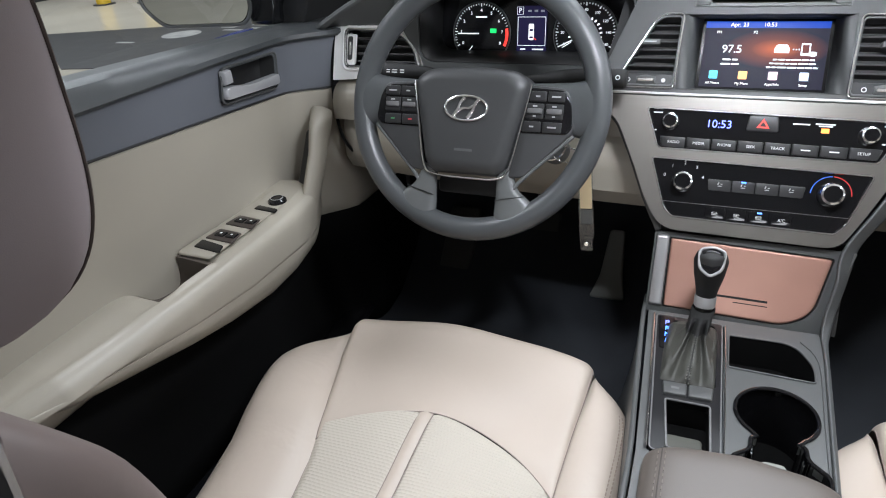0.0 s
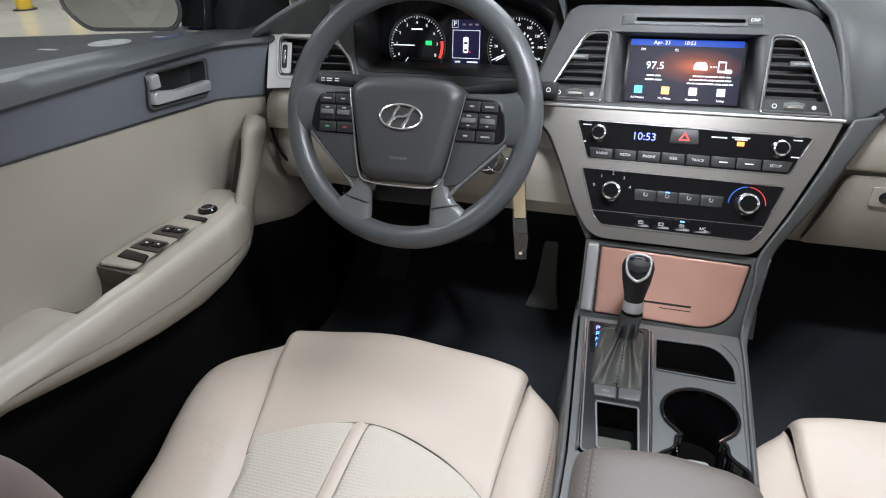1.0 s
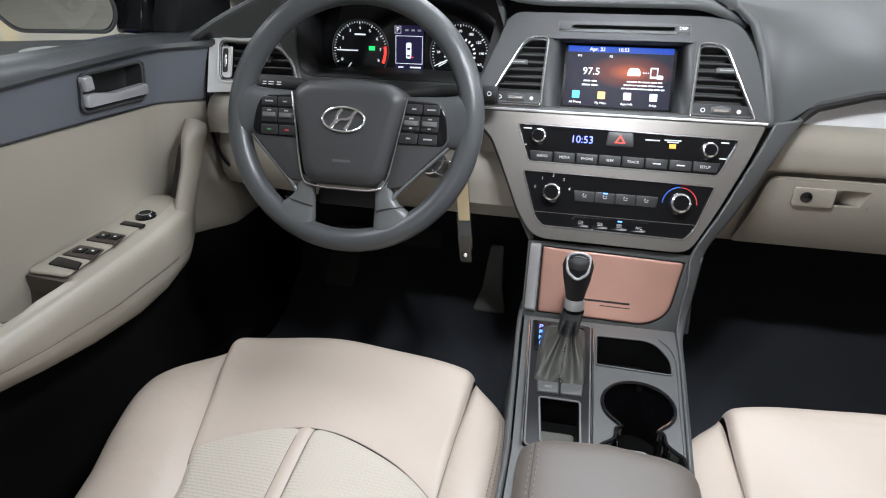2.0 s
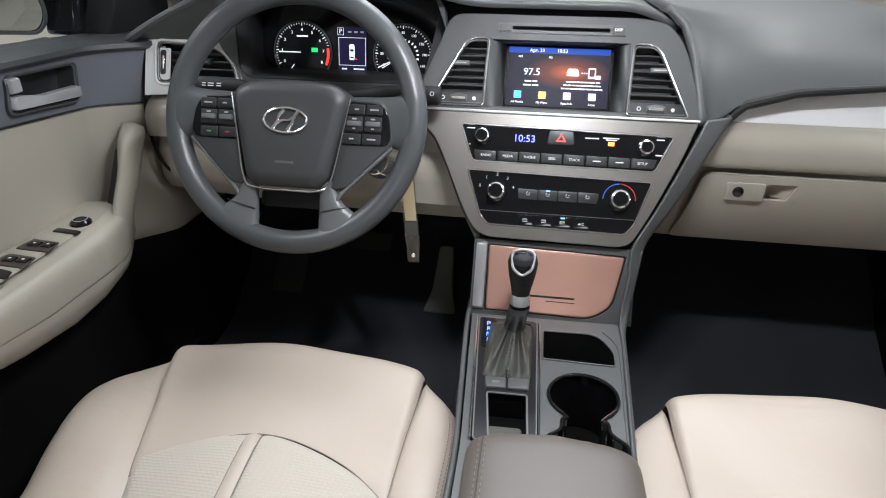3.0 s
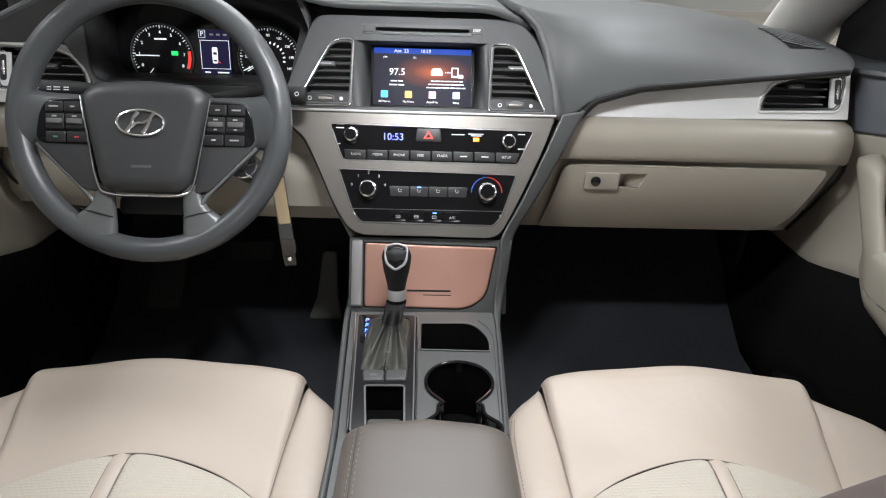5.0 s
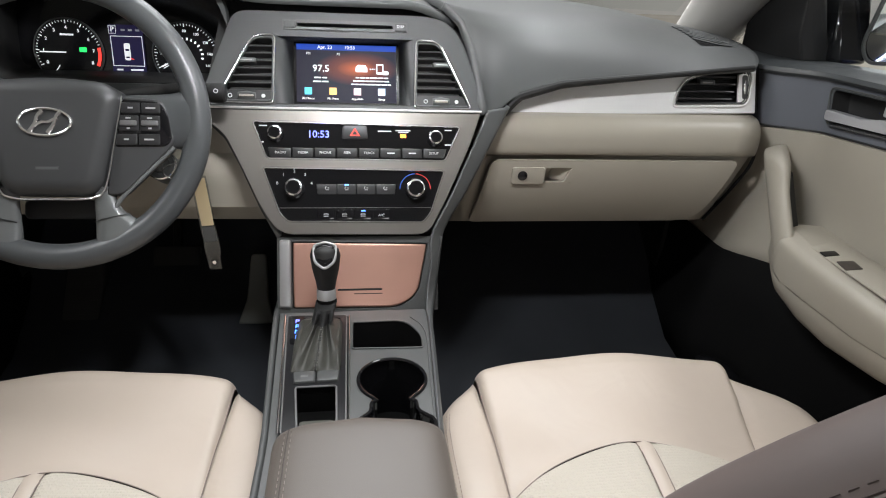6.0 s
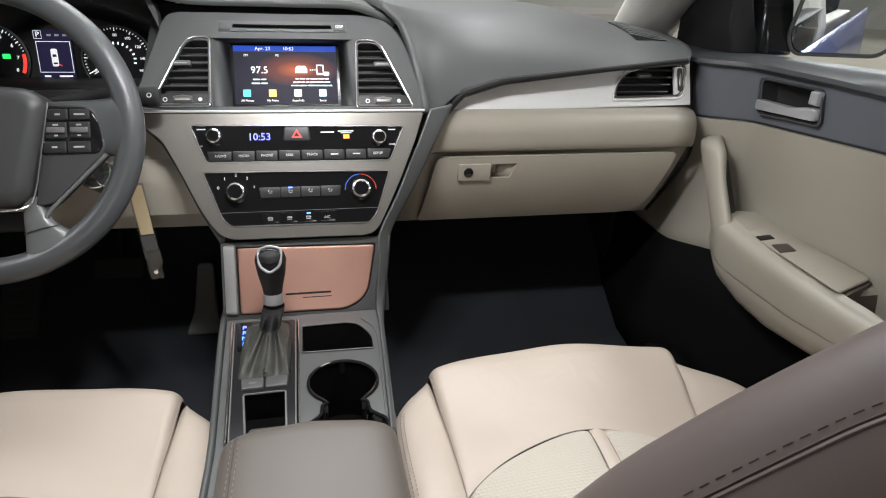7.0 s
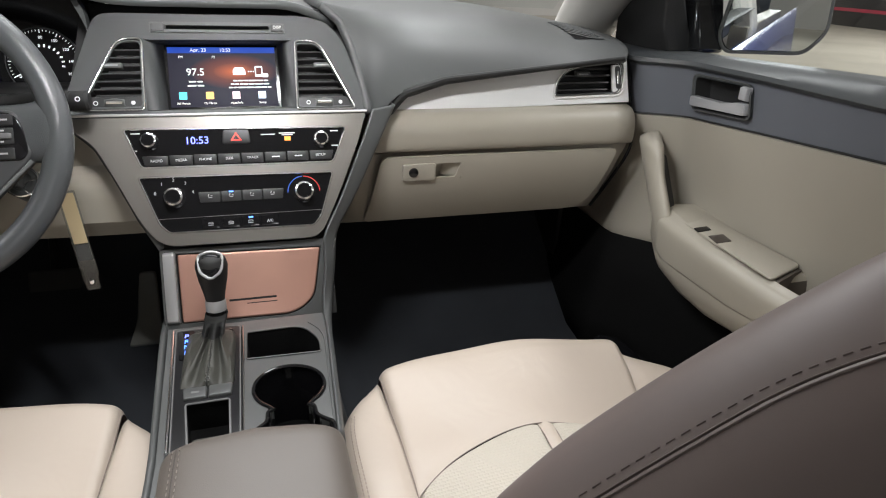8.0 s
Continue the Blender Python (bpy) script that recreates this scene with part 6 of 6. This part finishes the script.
def build_mirror(s):
    m = thing("side_mirror", (s * 0.88, 1.17, 0.75), "black door mirror outside the window", "side mirror", "side mirrors")
    sh = rounded([(0.885, 0.785), (0.905, 0.757), (1.085, 0.760), (1.125, 0.80), (1.115, 0.90), (1.04, 0.93), (0.91, 0.92)], 0.02)
    sh = [(0.885 + (x - 0.885) * (0.80 if s > 0 else 0.92), z) for x, z in sh]
    face = Matrix(((s, 0, 0, 0), (0, 0, -1, 1.08), (0, 1, 0, 0), (0, 0, 0, 1)))
    turn = Matrix.Translation((s * 0.95, 1.1, 0.84)) @ Matrix.Rotation(radians(-23 if s > 0 else 15), 4, "Z") @ Matrix.Translation((-s * 0.95, -1.1, -0.84))
    part("housing", domed(sh, 0.07, turn @ face @ Matrix.Rotation(radians(180), 4, "X") @ Matrix.Diagonal((1, -1, 1, 1)), z=0.0, inset=0.06, rows=6), GLOSS, m, "black mirror housing")
    part("rim", tube([turn @ face @ Vector((p[0], p[1], 0)) for p in sh], 0.0032, 8, closed=True, up=(0, 1, 0)), HARD, m)
    part("mirror_glass", plate([(0.99 + (p[0] - 0.99) * 0.96, 0.84 + (p[1] - 0.84) * 0.95) for p in sh], 0.003, turn @ face, z=0.001), MIRROR, m, "mirror glass")
    part("arm", loft([[(s * x, y, z) for y, z in ((1.10, 0.752), (1.24, 0.750), (1.22, 0.87), (1.14, 0.885))] for x in (0.835, 0.86, 0.90)]), GLOSS, m, "black mirror foot", bevel=0.01)


build_mirror(-1)
build_mirror(1)


# ---------------------------------------------------------------- front seats
def build_seat(s, label):
    """A front seat, s the side; local x runs from the inner edge outwards."""
    X = 0.367
    seat = thing("front_seat", (s * X, 0.6, 0.1), label, "car seat", "front seats")

    def gauss(d, w):
        return math.exp(-(d / w) ** 2)

    def cushion_z(x, y):
        dx = x - X
        base = 0.303 + 0.034 * min(1.0, max(0.0, (y - 0.48) / 0.33)) ** 1.3
        base += 0.004 * gauss(y - 0.79, 0.05) + 0.004 * gauss(y - 0.60, 0.06)
        return base + 0.004 * math.cos(min(1, abs(dx) / 0.19) * math.pi) + 0.0022 * math.sin(31 * x + 9 * y) * math.sin(23 * y + 5 * x)

    def seam_x(y, sg):
        if sg < 0:
            return X - float(np.interp(y, [0.36, 0.60, 0.70, 0.77, 0.83], [0.182, 0.184, 0.186, 0.190, 0.192]))
        return X + float(np.interp(y, [0.36, 0.45, 0.552, 0.633, 0.70, 0.746, 0.83], [0.112, 0.120, 0.136, 0.160, 0.183, 0.198, 0.212]))

    def fall(y, sg):
        """How far the edge of the front panel turns down to its bolster."""
        k = min(1.0, max(0.0, (y - 0.60) / 0.17))
        return (0.010 if sg < 0 else 0.017) * k * k * (3 - 2 * k)

    def arc_y(x):
        return 0.663 - 2.05 * (x - X) ** 2

    def front_y(x):
        return 0.856 - 0.62 * (x - X - 0.008) ** 2 - 70 * max(0, abs(x - X - 0.008) - 0.160) ** 3

    def place(x, y, z):
        return (s * x, y, z)

    def front_panel(u, v):
        # v: 0 at the arc seam, then forward over the nose and down
        u = 0.45 * u + 0.55 * (0.5 - 0.5 * math.cos(math.pi * u))
        x0, x1 = seam_x(0.75, -1), seam_x(0.75, 1)
        xc = x0 + (x1 - x0) * u
        ya, yf = arc_y(xc), front_y(xc)
        r = 0.030
        top = yf - r
        if v < 0.6:
            y = ya + (top - ya) * v / 0.6
            x = seam_x(y, -1) + (seam_x(y, 1) - seam_x(y, -1)) * u
            z = cushion_z(x, y)
        else:
            k = (v - 0.6) / 0.4
            x = seam_x(top, -1) + (seam_x(top, 1) - seam_x(top, -1)) * u
            if k < 0.5:
                a = k / 0.5 * math.pi / 2
                y, z = top + r * math.sin(a), cushion_z(x, top) - r * (1 - math.cos(a))
            else:
                y, z = yf - 0.02 * (k - 0.5), cushion_z(x, top) - r - (k - 0.5) / 0.5 * 0.12
        e, sg = min(u, 1 - u) * (x1 - x0), -1 if u < 0.5 else 1
        r_e = 0.015
        if e < r_e:
            z -= (fall(y, sg) + 0.003) * (1 - math.sqrt(1 - (1 - e / r_e) ** 2))
        z -= 0.0025 * gauss(v * 0.2, 0.006)
        return place(x, y, z)
    part("front_panel", sheet(front_panel, 110, 64), LEATHER, seat, "smooth beige leather front panel", smooth=80)

    def insert(sg):
        def f(u, v):
            xi = X + 0.010 + sg * 0.0095
            yb = 0.36
            x = xi + (seam_x(0.55, sg) - xi) * u
            y = yb + (arc_y(x) - yb) * v
            x = xi + (seam_x(y, sg) - xi) * u
            y = yb + (arc_y(x) - yb) * v
            z = cushion_z(x, y) - 0.0028 * gauss((1 - v) * 0.3, 0.006) - 0.006 * gauss((1 - u) * 0.17, 0.008) - 0.003 * gauss(u * 0.17, 0.005)
            return place(x, y, z)
        return f
    for sg in (-1, 1):
        part("woven_insert", sheet(insert(sg), 36, 44), WOVEN, seat, "pale woven fabric insert with dimples", smooth=80)

    def strip_at(u, v):
        y = 0.36 + 0.306 * v
        return place(X + 0.010 - 0.0095 + 0.019 * u, y, cushion_z(X + 0.01, y) + 0.0025 * math.sin(math.pi * u) - 0.004 * gauss((1 - v) * 0.3, 0.007) - 0.001)
    part("centre_strip", sheet(strip_at, 8, 24), LEATHER, seat, smooth=80)

    def bolster(sg):
        def f(u, v):
            # v along the seat from the back to the rounded front, u from the seam outwards and down the flank
            y = 0.36 + (0.468 if sg < 0 else 0.450) * v
            nose = max(0.0, (v - 0.55) / 0.45)
            wide = (0.076 * (1 - nose ** 4) if sg < 0 else 0.138 * (1 - nose ** 6)) + 0.006
            xs = seam_x(y, sg)
            lift = (0.016 if sg > 0 else 0.008) * (1 - nose)
            zs = cushion_z(xs, y) - fall(y, sg) - ((0.022 if sg < 0 else 0.004) + 0.014 * min(1.0, u / 0.25)) * nose ** 5
            if u < 0.6:
                k = u / 0.6
                x = xs + sg * wide * math.sin(k * math.pi / 2)
                z = zs + lift * math.sin(k * math.pi) - 0.050 * (1 - math.cos(k * math.pi / 2)) ** 1.4
            else:
                k = (u - 0.6) / 0.4
                x = xs + sg * (wide + 0.004 * math.sin(k * 3))
                z = zs - 0.050 - 0.13 * k
            z -= 0.005 * gauss(u * 0.14, 0.005)
            y -= 0.010 * nose * u
            return place(x, y, z)
        return f
    for sg in (-1, 1):
        b = part("bolster", sheet(bolster(sg), 36, 60), LEATHER, seat, "padded leather side bolster", smooth=80)
        f = bolster(sg)
        if sg < 0:
            for k in range(46):
                v = 0.18 + 0.0145 * k
                for du in (0.30, 0.335):
                    p, q = Vector(f(du, v)), Vector(f(du, v + 0.008))
                    part("stitch", tube([p + Vector((-s * 0.0003, 0, 0.0004)), q + Vector((-s * 0.0003, 0, 0.0004))], 0.0007, 5), THREAD, b)
    # seams, sunk between the panels
    for sg in (-1, 1):
        pts = [Vector(front_panel(0 if sg < 0 else 1, v * 0.68 / 20)) for v in range(21)]
        pts = [Vector(insert(sg)(1, v / 12)) for v in range(12)] + pts
        part("side_seam", tube([p + Vector((0, 0, 0.0004)) for p in pts], 0.0008, 6), SEAM, seat)
    part("arc_seam", tube([Vector(front_panel(u / 40, 0)) + Vector((0, 0, 0.0004)) for u in range(41)], 0.0007, 6), SEAM, seat)
    for sg in (0, 1):
        part("strip_seam", tube([Vector(strip_at(sg, v / 12)) + Vector((0, 0, 0.0002)) for v in range(13)], 0.0008, 6), SEAM, seat)
    part("seat_base", box(min(s * 0.13, s * 0.62), 0.38, 0.12, max(s * 0.13, s * 0.62), 0.80, 0.24, bevel=0.02), MATTE, seat, "black seat base")

    # backrest: reclined slab with rounded shoulders
    lean = Matrix.Translation((s * X, 0.385 if s < 0 else 0.372, 0.33)) @ Matrix.Rotation(radians(22 if s < 0 else 17), 4, "X")
    HH = 0.55 if s > 0 else 0.505

    outline = [(0, 0.215), (0.2, 0.205), (0.27, 0.15), (0.31, 0.082), (0.38, 0.058), (0.42, 0.060), (0.45, 0.060), (0.48, 0.048), (0.505, 0.03)] if s < 0 else [(0, 0.255), (0.15, 0.262), (0.28, 0.255), (0.34, 0.232), (0.38, 0.203), (0.42, 0.168), (0.45, 0.140), (0.48, 0.112), (0.51, 0.080), (0.54, 0.05), (0.55, 0.03)]
    outline = smooth_path(outline, 8)

    def half_w(h):
        return float(np.interp(h, [p[0] for p in outline], [p[1] for p in outline]))

    def back(u, v):
        h = HH * math.sin(v * math.pi / 2)
        a = 2 * math.pi * u
        cs, sn = math.cos(a), math.sin(a)
        w = half_w(h)
        t = 0.070 * math.sqrt(max(0.004, 1 - (h / HH) ** 5)) * (1 + 0.125 * abs(cs) ** 3 * (1 + math.tanh(6 * sn)))
        back_off = -0.05
        if s < 0:
            t *= 1 - 0.5 * (h / HH) ** 2
            low = min(1.0, max(0.0, (0.42 - h) / 0.12))
            back_off += 0.025 * (h / HH) ** 2 - 0.024 * low * low * (3 - 2 * low)
        return tuple(lean @ Vector((w * math.copysign(abs(cs) ** 0.55, cs), t * sn * (1.3 - 0.3 * sn * sn) + back_off, h)))
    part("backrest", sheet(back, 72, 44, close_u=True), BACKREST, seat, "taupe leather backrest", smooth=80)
    def back_seam(v, off=0.0):
        u0 = 0.4720 + 1.9 * min(0.10, max(0.0, v - 0.58)) ** 2 + 0.38 * max(0.0, v - 0.68) + off
        return Vector(back(u0 if s > 0 else 0.5 - u0, v))
    ridge = [back_seam(0.36 + 0.5 * k / 60, 0.0105) for k in range(61)]
    part("seam_ridge", tube(ridge, 0.0011, 8, flat=0.6), BACKREST, seat)
    part("seam_line", tube([back_seam(0.36 + 0.5 * k / 60, 0.0075) for k in range(61)], 0.0006, 5), BACK_THREAD, seat)
    for k in range(52):
        v = 0.36 + 0.0097 * k
        part("stitch", tube([back_seam(v), back_seam(v + 0.0058)], 0.0005, 6), STITCH_TAUPE, seat)
    hr = Matrix.Translation((s * X, 0.192 if s < 0 else 0.175, 0.908)) @ Matrix.Rotation(radians(-6), 4, "X")

    def head(u, v):
        a = 2 * math.pi * u
        e = -1 + 2 * v
        r = math.sqrt(max(0.0, 1 - abs(e) ** 3.2))
        cs, sn = math.cos(a), math.sin(a)
        return tuple(hr @ Vector((0.124 * (0.25 + 0.75 * r) * r ** 0.3 * math.copysign(abs(cs) ** 0.7, cs) * (1 - 0.06 * e), 0.058 * r * math.copysign(abs(sn) ** 0.8, sn), 0.098 * e)))
    part("headrest", sheet(head, 48, 30, close_u=True), CLOTH, seat, "mauve grey cloth headrest", smooth=80)
    for u0 in ((0.085,) if s < 0 else ()):
        part("headrest_seam", tube([Vector(head(u0, 0.03 + 0.94 * k / 40)) + Vector((0.0006, 0, 0)) for k in range(41)], 0.0007, 6, up=(0, 1, 0)), BACK_THREAD, seat)
    for x in (-0.06, 0.06):
        part("headrest_post", tube([hr @ Vector((x, 0, -0.05)), lean @ Vector((x, -0.05, 0.44))], 0.006, 10), CHROME, seat)
    return seat


WOVEN = material("pale_woven_fabric", (0.56, 0.515, 0.44), 0.78, vary=0.04, bump=0)


def add_dimples(m):
    """Rows of small staggered dimples in the cloth."""
    nt = m.node_tree
    tc, br, bp = (nt.nodes.new("ShaderNode" + n) for n in ("TexCoord", "TexBrick", "Bump"))
    br.inputs["Scale"].default_value, br.inputs["Brick Width"].default_value, br.inputs["Row Height"].default_value = 1.0, 0.0072, 0.0046
    br.inputs["Mortar Size"].default_value, br.inputs["Mortar Smooth"].default_value = 0.0014, 1.0
    bp.inputs["Strength"].default_value, bp.inputs["Distance"].default_value = 0.55, 0.0010
    nt.links.new(tc.outputs["Object"], br.inputs["Vector"])
    nt.links.new(br.outputs["Fac"], bp.inputs["Height"])
    nt.links.new(bp.outputs["Normal"], nt.nodes["Principled BSDF"].inputs["Normal"])


add_dimples(WOVEN)
STITCH_TAUPE = material("taupe_stitch", (0.15, 0.118, 0.108), 0.7, bump=0)
BACK_THREAD = material("taupe_back_thread", (0.12, 0.095, 0.086), 0.8, bump=0)
SEAM = material("taupe_seam_thread", (0.30, 0.25, 0.22), 0.8, bump=0)
build_seat(-1, "driver's seat in beige leather with woven inserts")
build_seat(1, "passenger's seat in beige leather with woven inserts")


# ---------------------------------------------------------------- pedals
PEDAL = material("grey_pedal_rubber", (0.20, 0.205, 0.19), 0.6, bump=0.4)


def build_pedals():
    p = thing("accelerator_pedal", (-0.215, 1.25, 0.16), "black accelerator pedal standing on the carpet", "pedal")
    m = Matrix.Translation((-0.217, 1.235, 0.165)) @ Matrix.Rotation(radians(62), 4, "X")
    part("pad", domed(rounded([(-0.040, 0.0), (0.035, 0.0), (0.024, 0.05), (0.018, 0.15), (-0.012, 0.15), (-0.022, 0.05)], 0.008), 0.006, m, inset=0.006, depth=0.01), PEDAL, p)
    b = thing("brake_pedal", (-0.40, 1.40, 0.25), "black brake pedal hanging under the column", "pedal")
    part("pad", domed(rounded(rect(-0.45, -0.03, -0.35, 0.03), 0.01), 0.006, Matrix.Translation((0, 1.36, 0.26)) @ Matrix.Rotation(radians(60), 4, "X"), inset=0.006, depth=0.012), RUBBER, b)
    part("arm", tube([(-0.40, 1.37, 0.265), (-0.41, 1.45, 0.36), (-0.41, 1.5, 0.5)], 0.010, 8), MATTE, b)

    r = thing("foot_rest", (-0.57, 1.26, 0.17), "black rubber foot rest beside the pedals", "foot rest")
    q = Matrix.Translation((-0.57, 1.25, 0.165)) @ Matrix.Rotation(radians(52), 4, "X")
    part("pad", domed(rounded([(-0.045, 0.0), (0.030, 0.0), (0.035, 0.16), (-0.04, 0.16)], 0.012), 0.008, q, inset=0.008, depth=0.03), RUBBER, r)
    for k in range(5):
        part("rib", box(-0.032, 0.02 + 0.028 * k, 0.007, 0.022, 0.028 + 0.028 * k, 0.0105, q, 0.001, 1), RUBBER, r)


build_pedals()
